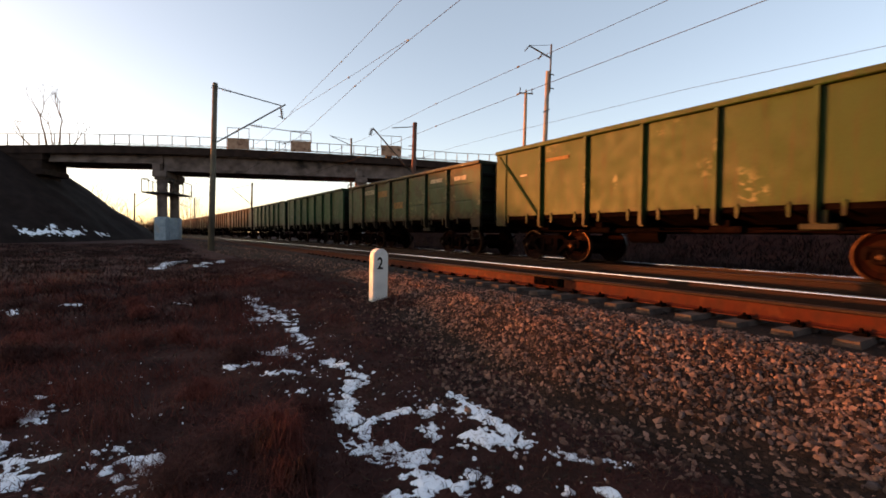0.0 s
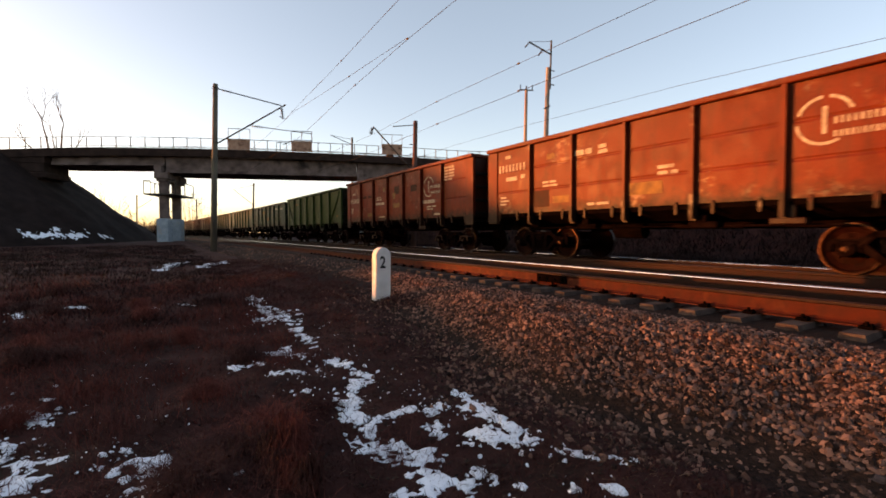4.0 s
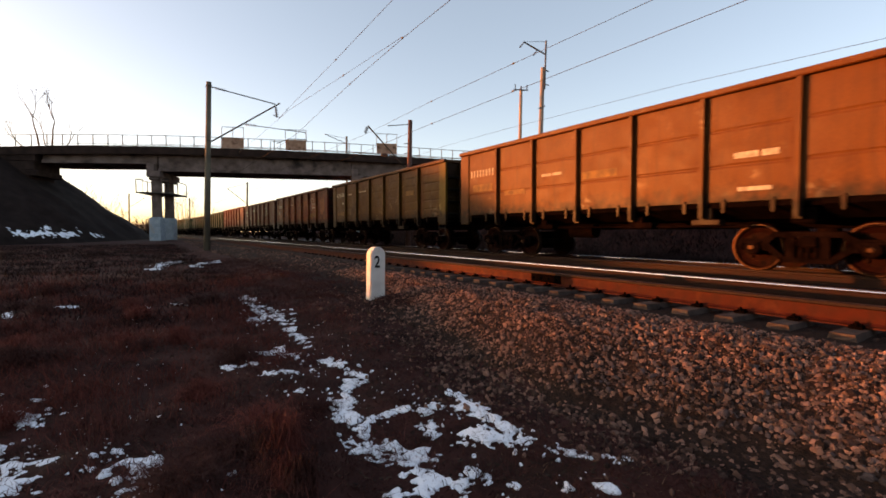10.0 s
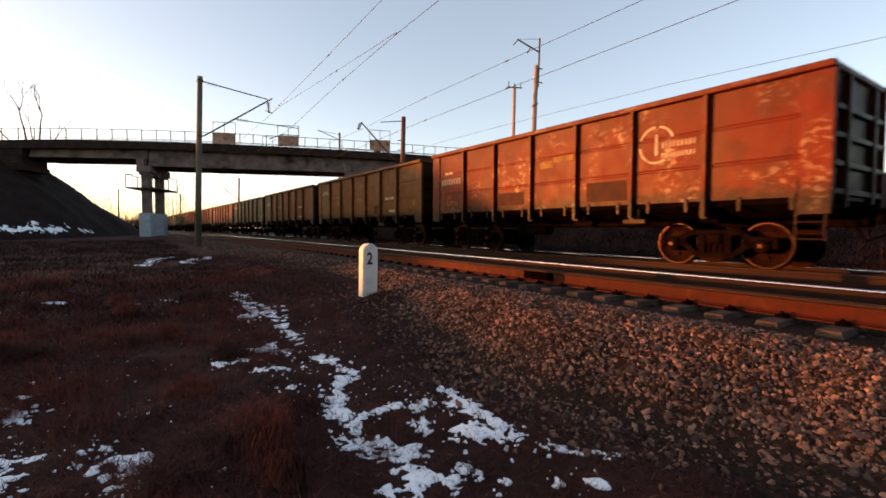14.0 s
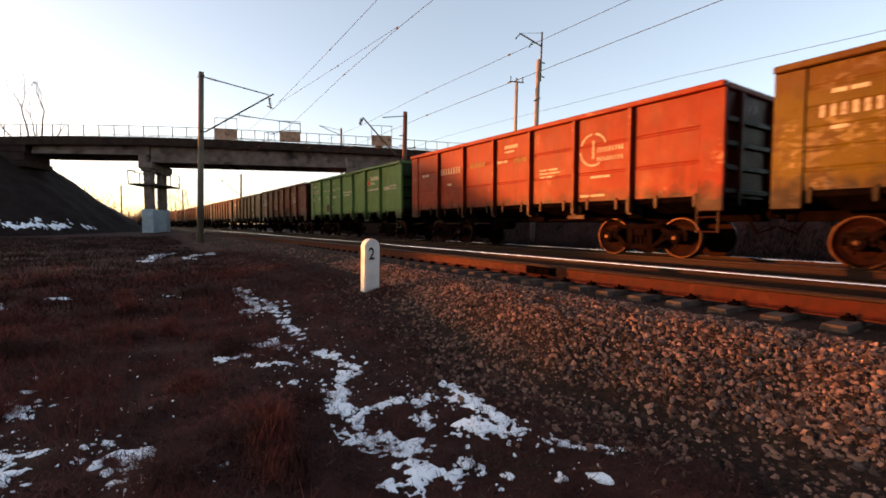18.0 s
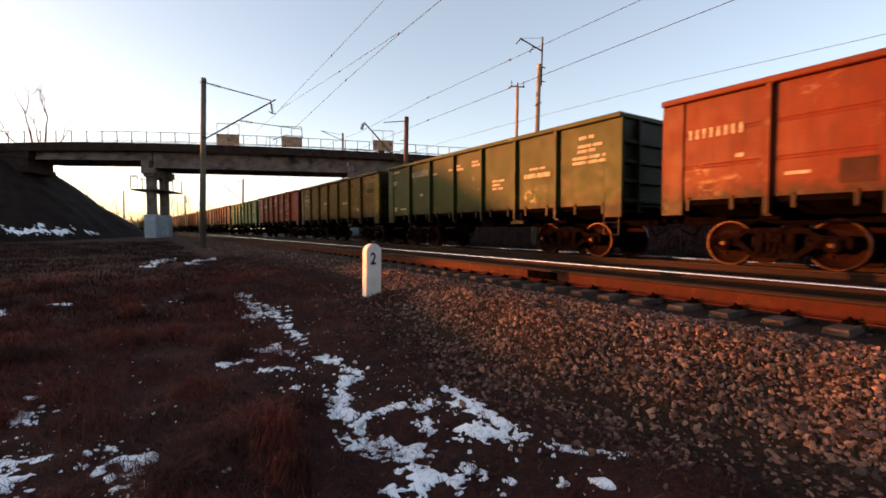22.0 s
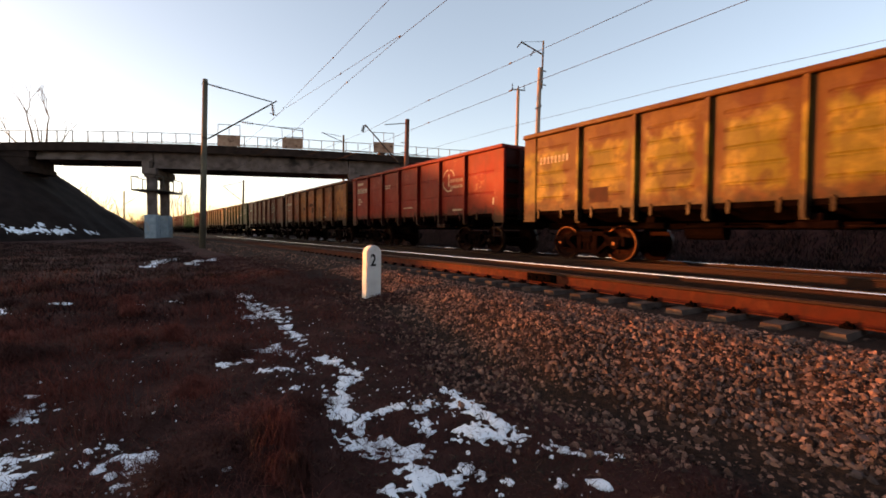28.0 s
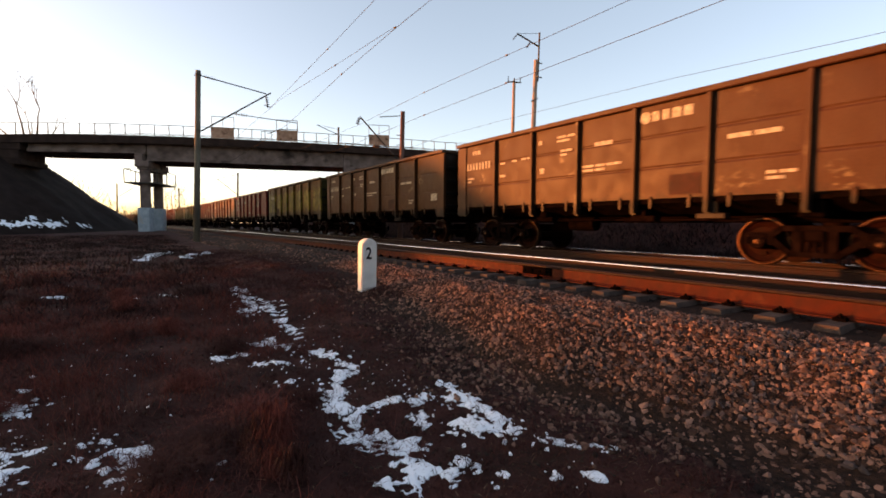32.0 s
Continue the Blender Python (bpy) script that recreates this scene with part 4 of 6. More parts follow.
rnd_t = random.Random(19)
for k in range(11):                    # one ragged clump of small tussocks
    tussock(0.70 + rnd_t.uniform(-0.1, 0.12), 2.78 + 0.075 * k + rnd_t.uniform(-0.04, 0.04), rnd_t.uniform(0.14, 0.34), rnd_t.uniform(0.09, 0.19), 620, 60 + k, M_TUFT if k % 3 else M_DARKGRASS, "ragged tussock of red-brown dry grass")
rnd_t = random.Random(77)
for k in range(34):
    ty = 3.1 + 8.5 * rnd_t.random() ** 1.2
    tx = -0.42 * ty - 0.6 + (0.42 * ty + 1.5) * rnd_t.random()
    red = rnd_t.random() < 0.45
    tussock(tx, ty, rnd_t.uniform(0.12, 0.24), rnd_t.uniform(0.22, 0.42), 700, 80 + k, M_TUFT if red else M_DARKGRASS, "low tussock of reddish dry grass" if red else "low tussock of dark dead grass")


# ---- marker post ----
def marker_post(x, y, h=1.0, w=0.155, d=0.095):
    z = -1.335
    post = empty("marker_post", pose(x, y, z, 0, 1.0, 3), "whitewashed concrete distance post with a black 2", "post")
    out = [(-w, 0.0), (-w, h - w + 0.05)] + [(-w * math.cos(a), h + 0.05 - w + w * math.sin(a)) for a in np.linspace(0.15, math.pi - 0.15, 14)] + [(w, h - w + 0.05), (w, 0.0)]
    c = 0.018
    bm = bmesh.new()
    front = [bm.verts.new((px, -d, pz)) for px, pz in out]
    face = bm.faces.new(front)
    ext = bmesh.ops.extrude_face_region(bm, geom=[face])
    bmesh.ops.translate(bm, verts=[g for g in ext["geom"] if isinstance(g, bmesh.types.BMVert)], vec=(0, 2 * d, 0))
    bmesh.ops.recalc_face_normals(bm, faces=bm.faces[:])
    sharp = [e for e in bm.edges if len(e.link_faces) == 2 and e.calc_face_angle() > 0.9]
    bmesh.ops.bevel(bm, geom=sharp, offset=c, segments=2, affect="EDGES")
    me = bpy.data.meshes.new("shaft")
    bm.to_mesh(me)
    bm.free()
    put("shaft", me, M_WHITE, post)
    cu = bpy.data.curves.new("numeral", "FONT")
    cu.body, cu.size, cu.align_x, cu.extrude, cu.offset = "2", 0.31, "CENTER", 0.002, 0.007
    tmp = bpy.data.objects.new("numeral", cu)
    scene.collection.objects.link(tmp)
    me = bpy.data.meshes.new_from_object(tmp)
    bpy.data.objects.remove(tmp)
    put("numeral", me, M_BLACK, post, pose(-0.02, -d - 0.003, h - 0.33, 90, 0, 0) @ Matrix.Diagonal((0.78, 1, 1, 1)), label="black painted numeral 2")


marker_post(3.53, 7.95)

# ---- road bridge ----
U, NRM, P0 = Vector((0.939, -0.343, 0)), Vector((0.343, 0.939, 0)), Vector((1.55, 51.0, 0))
TURN = math.degrees(math.atan2(-0.343, 0.939))
bridge = empty("road_bridge", pose(P0.x, P0.y, 0, 0, 0, TURN), "concrete road bridge over the tracks with grey railings", "bridge")
# in the bridge's space: x along it, y away from the camera, z up
DECK = 8.02


def hump(u):
    """The road falls away on both sides of its crest."""
    return -(0.0017 if u < 4 else 0.0007) * min(abs(u - 4), 24) ** 2


def beam(y0, y1, z0, z1):
    """A long bar that follows the crest of the road."""
    us = np.arange(-60, 61, 2.0)
    v = [(u, y, z + hump(u)) for u in us for y, z in ((y0, z0), (y1, z0), (y1, z1), (y0, z1))]
    f = [(i * 4 + k, i * 4 + (k + 1) % 4, i * 4 + 4 + (k + 1) % 4, i * 4 + 4 + k) for i in range(len(us) - 1) for k in range(4)]
    n = len(us) * 4 - 4
    return Shape().add(v, f + [(0, 1, 2, 3), (n + 3, n + 2, n + 1, n)])


put("deck", beam(0, 5.6, DECK - 0.32, DECK - 0.06).mesh("deck"), M_CONC, bridge)
put("roadway", beam(0.9, 4.7, DECK - 0.06, DECK - 0.02).mesh("roadway"), M_ASPHALT, bridge, label="dark asphalt")
for y0 in (0.0, 4.75):
    put("sidewalk", beam(y0, y0 + 0.85, DECK - 0.06, DECK + 0.1).mesh("sidewalk"), M_CONC, bridge)
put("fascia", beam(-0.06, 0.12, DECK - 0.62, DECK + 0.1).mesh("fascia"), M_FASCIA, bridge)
SPANS = ((-10.7, -1.25, 6.52), (-1.15, 17.0, 5.85), (17.1, 36.0, 5.85), (36.1, 46.0, 6.52))
for a, b, low in SPANS:
    for k in range(3):
        y = 0.75 + k * 2.05
        g = Shape()
        g.slab([(a, low + 0.28), (a, DECK - 0.32), (b, DECK - 0.32), (b, low + 0.28)], -0.1, 0.1)
        g.slab([(a, low), (a, low + 0.28), (b, low + 0.28), (b, low)], -0.28, 0.28)
        g.slab([(a, DECK - 0.62), (a, DECK - 0.32), (b, DECK - 0.32), (b, DECK - 0.62)], -0.6, 0.6)
        for v in range(len(g.v)):
            x0, y0, z0 = g.v[v]
            g.v[v] = (y0, x0, z0 + (hump(y0) if z0 > low + 0.3 else 0.5 * hump(y0)))
        put("girder", g.mesh("girder"), M_CONC, bridge, pose(0, y, 0))


def railing(y):
    both = beam(y - 0.03, y + 0.03, DECK + 1.12, DECK + 1.17)
    low_bar = beam(y - 0.02, y + 0.02, DECK + 0.3, DECK + 0.34)
    rail = put("railing", both.add(low_bar.v, low_bar.f).mesh("railing"), M_RAILING, bridge, label="grey steel handrail")
    post = Shape().box(-0.035, 0.035, -0.035, 0.035, 0, 1.05, 0.008).mesh("railing_post")
    for k in np.arange(-32, 40, 1.22):
        put("railing_post", post, M_RAILING, rail, pose(k, y, DECK + 0.08 + hump(k)))
    return rail


railing(0.12)
railing(5.48)
for u0, wide in ((4.7, 1.98), (10.58, 1.98), (19.6, 2.1)):
    sh = put("safety_screen", Shape().box(u0, u0 + wide, -0.1, -0.07, DECK + 0.1, DECK + 1.16, 0.005).mesh("safety_screen"), M_RUST, bridge, label="rust-stained sheet metal safety screen")
    fr = Shape()
    for k in (0, 0.5, 1):
        fr.tube([(u0 + wide * k, -0.09, DECK + 1.0), (u0 + wide * k, -0.09, DECK + 2.15)], 0.03, 6)
    fr.tube([(u0, -0.09, DECK + 2.15), (u0 + wide, -0.09, DECK + 2.15)], 0.03, 6)
    put("screen_frame", fr.mesh("screen_frame"), M_RAILING, sh)
fr = Shape()
for a, b in (((9.15, DECK + 0.1), (9.15, DECK + 0.95)), ((10.1, DECK + 0.1), (10.1, DECK + 0.95)), ((9.15, DECK + 0.95), (10.1, DECK + 0.95))):
    fr.tube([(a[0], -0.08, a[1]), (b[0], -0.08, b[1])], 0.03, 6)
put("screen_frame", fr.mesh("screen_frame"), M_RAILING, bridge)


def pier(u0, base_z):
    """A near and a far column on painted plinths, with a cap and an inspection platform."""
    for y in (0.75, 4.05):
        put("pier_column", Shape().lathe([(base_z - 0.5, 0.44), (5.05, 0.44)], 24, "z").mesh("pier_column", False), M_CONC, bridge, pose(u0, y, 0))
        put("plinth", Shape().box(u0 - 0.52, u0 + 0.48, y - 0.6, y + 0.6, base_z - 0.8, 1.4, 0.04).mesh("plinth"), M_BLUE, bridge, label="pale blue painted plinth")
    cap = Shape().box(u0 - 0.6, u0 + 0.6, 0.0, 5.4, 5.2, 5.78, 0.05).box(u0 - 0.45, u0 + 0.45, 0.15, 5.2, 4.95, 5.2, 0.03)
    cap.box(u0 - 0.6, u0 + 0.05, 0.05, 5.4, 5.78, 6.46, 0.03)
    put("pier_cap", cap.mesh("pier_cap"), M_CONC, bridge)
    pl = put("platform", Shape().box(u0 - 1.4, u0 + 1.4, -0.3, 4.9, 3.64, 3.76, 0.01).mesh("platform"), M_STEEL, bridge, label="steel inspection platform")
    fr = Shape()
    for a in (u0 - 1.37, u0 + 1.37):
        for y in (-0.27, 2.3, 4.87):
            fr.tube([(a, y, 3.76), (a, y, 4.95)], 0.045, 6)
        fr.tube([(a, -0.27, 4.95), (a, 4.87, 4.95)], 0.04, 6)
    for s0, s1 in ((u0 - 1.37, u0 - 0.8), (u0 + 0.85, u0 + 1.37)):
        fr.tube([(s0, -0.27, 4.95), (s1, -0.27, 4.95)], 0.04, 6)
        fr.tube([(s0 if s0 > u0 else s1, -0.27, 3.76), (s0 if s0 > u0 else s1, -0.27, 4.95)], 0.025, 6)
    put("platform_rail", fr.mesh("platform_rail"), M_STEEL, pl)


pier(-1.42, -0.75)
pier(17.6, -1.0)
# abutments wear the dark deck-edge tone, so their shade is painted too
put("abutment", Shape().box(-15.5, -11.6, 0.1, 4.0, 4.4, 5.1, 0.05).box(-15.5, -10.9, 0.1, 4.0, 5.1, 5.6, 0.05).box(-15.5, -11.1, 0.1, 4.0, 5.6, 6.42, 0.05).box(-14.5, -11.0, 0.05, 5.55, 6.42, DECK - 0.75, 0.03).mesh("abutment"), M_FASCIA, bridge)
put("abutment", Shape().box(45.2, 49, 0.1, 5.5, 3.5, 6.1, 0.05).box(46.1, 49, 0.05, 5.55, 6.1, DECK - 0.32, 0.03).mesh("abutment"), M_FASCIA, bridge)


def bank_z(gu, gv):
    along = np.where(gu < 10, (gu + 0.4) / 10.4, 1.0)
    across = np.clip(np.minimum((gv + 14.8) / 13.7, (20.0 - gv) / 14.0), -0.2, 1)
    d = np.hypot(1 - np.clip(along, 0, 1), 1 - np.clip(across, 0, 1))
    h = np.clip(1 - d, -0.25, 1)
    top = 1.3 + np.interp(gu, (20, 50, 70, 78, 86, 92, 98, 106, 116, 125, 128, 132, 136, 145, 155), (7.45, 7.8, 7.9, 7.75, 7.1, 6.3, 5.5, 5.0, 5.1, 5.5, 5.9, 6.75, 7.25, 7.5, 7.55))   # unseen crest shaped to place the shadow on train, gravel and field
    return -1.3 + top * h + (0.22 * rough(gu, gv, 2.3, 21) + 0.12 * rough(gu, gv, 0.9, 22)) * (h < 0.96)


BANK_END = (-4.7, 37.0)


def bank(side):
    """Earth ramp of the road; its end slopes down to the tracks."""
    # the left ramp runs far out of view to block the low sun
    us, vs = np.concatenate([np.arange(-0.5, 40, 0.5), np.arange(40, 190, 2.0)]) if side < 0 else np.arange(-0.5, 60, 1.5), np.arange(-17, 22, 0.5)
    gu, gv = np.meshgrid(us, vs)
    wx = (BANK_END[0] - gu) if side < 0 else (BANK_END[1] + gu)
    v = np.stack([wx, gv, bank_z(gu, gv)], -1).reshape(-1, 3)
    h_, w_ = gu.shape
    i = np.arange(w_ * h_).reshape(h_, w_)
    f = np.stack([i[:-1, :-1], i[:-1, 1:], i[1:, 1:], i[1:, :-1]], -1).reshape(-1, 4)
    me = bpy.data.meshes.new("embankment")
    me.from_pydata(v.tolist(), [], f.tolist())
    me.polygons.foreach_set("use_smooth", [True] * len(me.polygons))
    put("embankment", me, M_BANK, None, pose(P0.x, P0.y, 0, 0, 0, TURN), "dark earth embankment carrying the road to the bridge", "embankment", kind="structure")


bank(-1)
bank(1)


def bank_height(x, y):
    """Height of the left embankment over a place in the world."""
    c, s_ = math.cos(radians(TURN)), math.sin(radians(TURN))
    u, v = (x - P0.x) * c + (y - P0.y) * s_, -(x - P0.x) * s_ + (y - P0.y) * c
    return np.maximum(bank_z(BANK_END[0] - u, v), ground_z(x, y))


snow_patch("snow_patch", [(-8.6, 45.7, 0.36), (-7.7, 46.3, 0.42), (-7.0, 47.1, 0.43), (-6.2, 48.0, 0.45), (-5.2, 50.0, 0.30)], 0.07, "broken strip of snow at the foot of the embankment", 0.05, 36, bank_height)
snow_patch("snow_patch", [(-7.1, 47.8, 0.27), (-7.1, 48.4, 0.17)], 0.07, "broken strip of snow at the foot of the embankment", 0.05, 37, bank_height)
snow_patch("snow_patch", [(-4.5, 50.8, 0.24), (-3.8, 51.9, 0.25)], 0.07, "broken strip of snow at the foot of the embankment", 0.05, 38, bank_height)


# ---- masts and wires ----
def insulator(s, a, b, r=0.12, n=5):
    a, b = Vector(a), Vector(b)
    for k in range(n):
        p = a.lerp(b, (k + 0.5) / n)
        d = (b - a).normalized() * 0.018
        s.tube([p - d, p, p + d], [r * 0.35, r, r * 0.35], 10)
    s.tube([a, b], 0.02, 6)


def concrete_mast(name, base, top, label, r0=0.19, r1=0.14, mat=None):
    m = empty(name, pose(*base), label, "mast", "overhead line masts")
    d = Vector(top) - Vector(base)
    put("shaft", Shape().tube([-0.6 * d.normalized(), d * 0.5, d], [r0, (r0 + r1) / 2, r1], 18).mesh("shaft", True), mat or M_POLE, m)
    return m


def bars(parent, name, segs, r, mat, base, ins=()):
    s = Shape()
    for a, b in segs:
        s.tube([Vector(a) - Vector(base), Vector(b) - Vector(base)], r, 8)
        if name in ("bracket", "collar"):
            ob, s = put(name, s.mesh(name), mat, parent), Shape()
    if s.v:
        ob = put(name, s.mesh(name), mat, parent)
    if ins:
        for a, b in ins:
            i = Shape()
            insulator(i, Vector(a) - Vector(base), Vector(b) - Vector(base), 0.12 if base[1] > 28.5 else 0.055)
            put("insulator", i.mesh("insulator"), M_INSUL, parent, label="dark glazed string insulator")
    return ob


bA = (2.79, 31.2, -1.2)
mA = concrete_mast("overhead_line_mast", bA, (3.10, 31.2, 9.03), "round grey concrete mast with steel cantilever arm")
bars(mA, "cantilever", [((3.2, 31.2, 5.5), (7.23, 31.2, 8.37))], 0.045, M_STEEL, bA)
bars(mA, "tie_rod", [((3.1, 31.2, 8.78), (6.95, 31.2, 8.27))], 0.035, M_STEEL, bA, [((3.45, 31.2, 8.73), (4.0, 31.2, 8.66)), ((6.98, 31.2, 8.1), (7.05, 31.2, 7.4))])
bars(mA, "hanger", [((6.9, 31.2, 8.2), (7.03, 31.2, 7.42)), ((6.8, 31.2, 7.55), (7.25, 31.2, 7.45))], 0.025, M_STEEL, bA)
bars(mA, "registration_arm", [((4.87, 31.2, 6.75), (8.89, 31.2, 6.66)), ((8.89, 31.2, 6.66), (8.93, 31.2, 6.1)), ((7.7, 31.2, 6.12), (8.9, 31.2, 6.2)), ((7.0, 31.2, 5.75), (7.8, 31.2, 6.12))], 0.025, M_STEEL, bA,
     [((5.1, 31.2, 6.745), (5.8, 31.2, 6.73))])
bars(mA, "collar", [((2.85, 31.0, 5.5), (3.2, 31.0, 5.5)), ((2.85, 31.4, 5.5), (3.2, 31.4, 5.5)), ((2.9, 31.0, 8.78), (3.25, 31.0, 8.78)), ((2.9, 31.4, 8.78), (3.25, 31.4, 8.78))], 0.03, M_STEEL, bA)

bC = (15.45, 29.0, -1.3)
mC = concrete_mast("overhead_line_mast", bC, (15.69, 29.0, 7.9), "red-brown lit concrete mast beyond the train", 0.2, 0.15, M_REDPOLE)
bars(mC, "cantilever", [((15.5, 29, 4.3), (12.45, 29, 7.12))], 0.05, M_STEEL, bC)
bars(mC, "tie_rod", [((15.6, 29, 7.6), (13.9, 29, 7.3))], 0.03, M_STEEL, bC, [((12.4, 29, 7.05), (12.25, 29, 6.6))])
bars(mC, "bracket", [((15.2, 29, 6.2), (15.65, 29, 6.25)), ((15.2, 29, 5.5), (15.65, 29, 5.6)), ((15.6, 29, 5.3), (16.5, 29, 5.5))], 0.03, M_STEEL, bC)
bars(mC, "registration_arm", [((14.6, 29, 5.3), (11.4, 29, 5.25)), ((11.4, 29, 5.25), (11.45, 29, 5.0))], 0.025, M_STEEL, bC, [((13.9, 29, 5.29), (13.4, 29, 5.28))])

for base, top, arm in (((14.3, 88, -1.0), (14.6, 88, 8.83), ((14.4, 88, 5.0), (11.25, 88, 7.6))),
                       ((8.6, 140, -1.0), (8.72, 140, 9.0), ((8.7, 140, 5.5), (5.6, 140, 7.7))),
                       ((-4.4, 127, -1.0), (-4.21, 127, 8.74), ((-4.3, 127, 5.5), (-1.2, 127, 7.9))),
                       ((24.8, 66, -1.0), (24.9, 66, 14.2), ((24.7, 66, 13.2), (21.6, 66, 14.2)))):
    m = concrete_mast("overhead_line_mast", base, top, "distant concrete mast with a steel arm")
    bars(m, "cantilever", [arm], 0.05, M_STEEL, base)
    bars(m, "tie_rod", [((top[0], top[1], top[2] - 0.3), arm[1])], 0.025, M_STEEL, base)

bB = (19.05, 19.7, -1.2)
mB = concrete_mast("feeder_pole", bB, (19.43, 19.7, 9.51), "tall concrete pole with a steel extension and side arm", 0.16, 0.12, M_PALE)
bars(mB, "extension", [((19.56, 19.68, 8.3), (19.64, 19.66, 11.1))], 0.05, M_STEEL, bB)
bars(mB, "side_arm", [((19.57, 19.66, 10.3), (18.47, 20.3, 11.0))], 0.045, M_STEEL, bB, [((18.5, 20.28, 10.98), (18.25, 20.4, 10.65)), ((19.15, 19.9, 10.55), (18.95, 20.0, 10.2))])
bars(mB, "stay", [((19.64, 19.66, 11.05), (18.47, 20.3, 11.0))], 0.012, M_STEEL, bB)
bars(mB, "collar", [((19.35, 19.5, 8.5), (19.7, 19.5, 8.5)), ((19.35, 19.5, 9.3), (19.7, 19.5, 9.3)), ((19.1, 19.7, 7.1), (19.45, 19.55, 7.3))], 0.035, M_STEEL, bB)
bD = (23.1, 25.9, -0.5)
mD = concrete_mast("telegraph_pole", bD, (23.35, 25.91, 10.45), "weathered wooden pole with a short crossarm", 0.15, 0.11, M_WOOD)
bars(mD, "crossarm", [((22.9, 26.15, 10.5), (23.8, 25.65, 10.45)), ((23.35, 25.9, 10.2), (23.35, 25.9, 10.75))], 0.05, M_STEEL, bD, [((22.95, 26.1, 10.55), (22.95, 26.1, 10.9)), ((23.75, 25.7, 10.5), (23.75, 25.7, 10.85))])


def wire(pts, r, label, clamps=()):
    r *= 0.68
    w = empty("overhead_wire", pose(0, 0, 0), label, "wire", "overhead wires")
    put("strand", Shape().tube(pts, r, 5).mesh("strand"), M_WIRE, w)
    for p in clamps:
        put("clamp", Shape().box(p[0] - 0.02, p[0] + 0.02, p[1] - 0.06, p[1] + 0.06, p[2] - 0.03, p[2] + 0.03, 0.006).mesh("clamp"), M_STEEL, w)
    return w


def sag(a, b, drop, n=14):
    a, b = Vector(a), Vector(b)
    return [a.lerp(b, k / n) - Vector((0, 0, drop * 4 * (k / n) * (1 - k / n))) for k in range(n + 1)]


wire([(7.3, -24, 8.2)] + sag((7.1, 0, 7.95), (7.0, 14.2, 7.79), 0, 4) + [(7.0, 19.8, 7.57), (7.0, 28.5, 7.31), (7.02, 31.2, 7.2)], 0.013, "messenger wire over the empty track", [(7.0, 19.8, 7.57), (7.0, 28.5, 7.31)])
wire([(6.9, -24, 6.2), (7.2, 0, 6.5), (7.2, 10.98, 6.49), (7.2, 13.85, 6.44), (7.2, 18.67, 6.24), (7.2, 27.0, 5.68), (7.2, 31.2, 5.6), (6.3, 90, 5.5), (4.5, 148, 5.5)], 0.013, "contact wire over the empty track", [(7.2, 13.85, 6.46), (7.2, 18.67, 6.24)])
wire([(7.2, 13.85, 6.5), (7.2, 19.41, 6.81), (7.15, 28.7, 7.35), (7.05, 31.2, 7.25), (6.2, 60, 6.6), (4.6, 90, 7.2)], 0.012, "spring wire joining messenger and contact wire", [(7.2, 19.41, 6.81)])
wire([(11.6, -24, 6.6), (11.5, 7.6, 6.22), (11.5, 19.1, 6.27), (12.3, 29, 6.55), (10.3, 60, 6.0), (9.3, 88, 6.8)], 0.013, "messenger wire over the train", [(11.5, 13.2, 6.25), (11.5, 19.1, 6.27)])
wire([(11.6, -24, 5.25), (11.5, 5.3, 5.24), (11.5, 19.1, 5.2), (11.45, 29, 5.0), (9.3, 88, 5.0), (6.5, 140, 5.0)], 0.014, "contact wire over the train", [(11.5, 13.2, 5.24), (11.5, 19.1, 5.2)])
wire([(15.9, -24, 3.9), (16, 4.2, 4.95), (16, 9.55, 5.22), (16, 19.2, 5.44), (16, 24.8, 5.48), (16.4, 29, 5.5)], 0.011, "feeder wire behind the train")


# ---- bare trees and shrubs ----
def grow(s, p, d, length, r, depth, rnd):
    if depth == 0 or length < 0.12:
        return
    q = p + d * length
    mid = p.lerp(q, 0.5) + Vector((rnd.uniform(-1, 1), rnd.uniform(-1, 1), 0)) * length * 0.05
    s.tube([p, mid, q], [r, r * 0.85, r * 0.68], 5 if r > 0.02 else 3, False)
    for k in range(rnd.choice([2, 2, 3])):
        e = (d + Vector((rnd.uniform(-1, 1), rnd.uniform(-1, 1), rnd.uniform(-0.1, 0.6))) * 0.55).normalized()
        grow(s, q, e, length * rnd.uniform(0.55, 0.85), r * 0.6, depth - 1, rnd)


def bare_tree(x, y, z, stems, seed, label, mat=None):
    rnd = random.Random(seed)
    t = empty("bare_tree", pose(x, y, z), label, "tree", "bare trees")
    trunk, crown = Shape(), Shape()
    for dx, dy, lean_x, h, r, depth in stems:
        a, b = Vector((dx, dy, -0.2)), Vector((dx + lean_x * 0.55, dy, h * 0.55))
        trunk.tube([a, a.lerp(b, 0.5), b], [r, r * 0.9, r * 0.75], 7)
        d = (Vector((lean_x, 0, h * 0.7))).normalized()
        grow(crown, b, d, h * 0.28, r * 0.7, depth, rnd)
    put("trunk", trunk.mesh("trunk"), mat or M_BARK, t)
    put("crown", crown.mesh("crown"), mat or M_BARK, t)


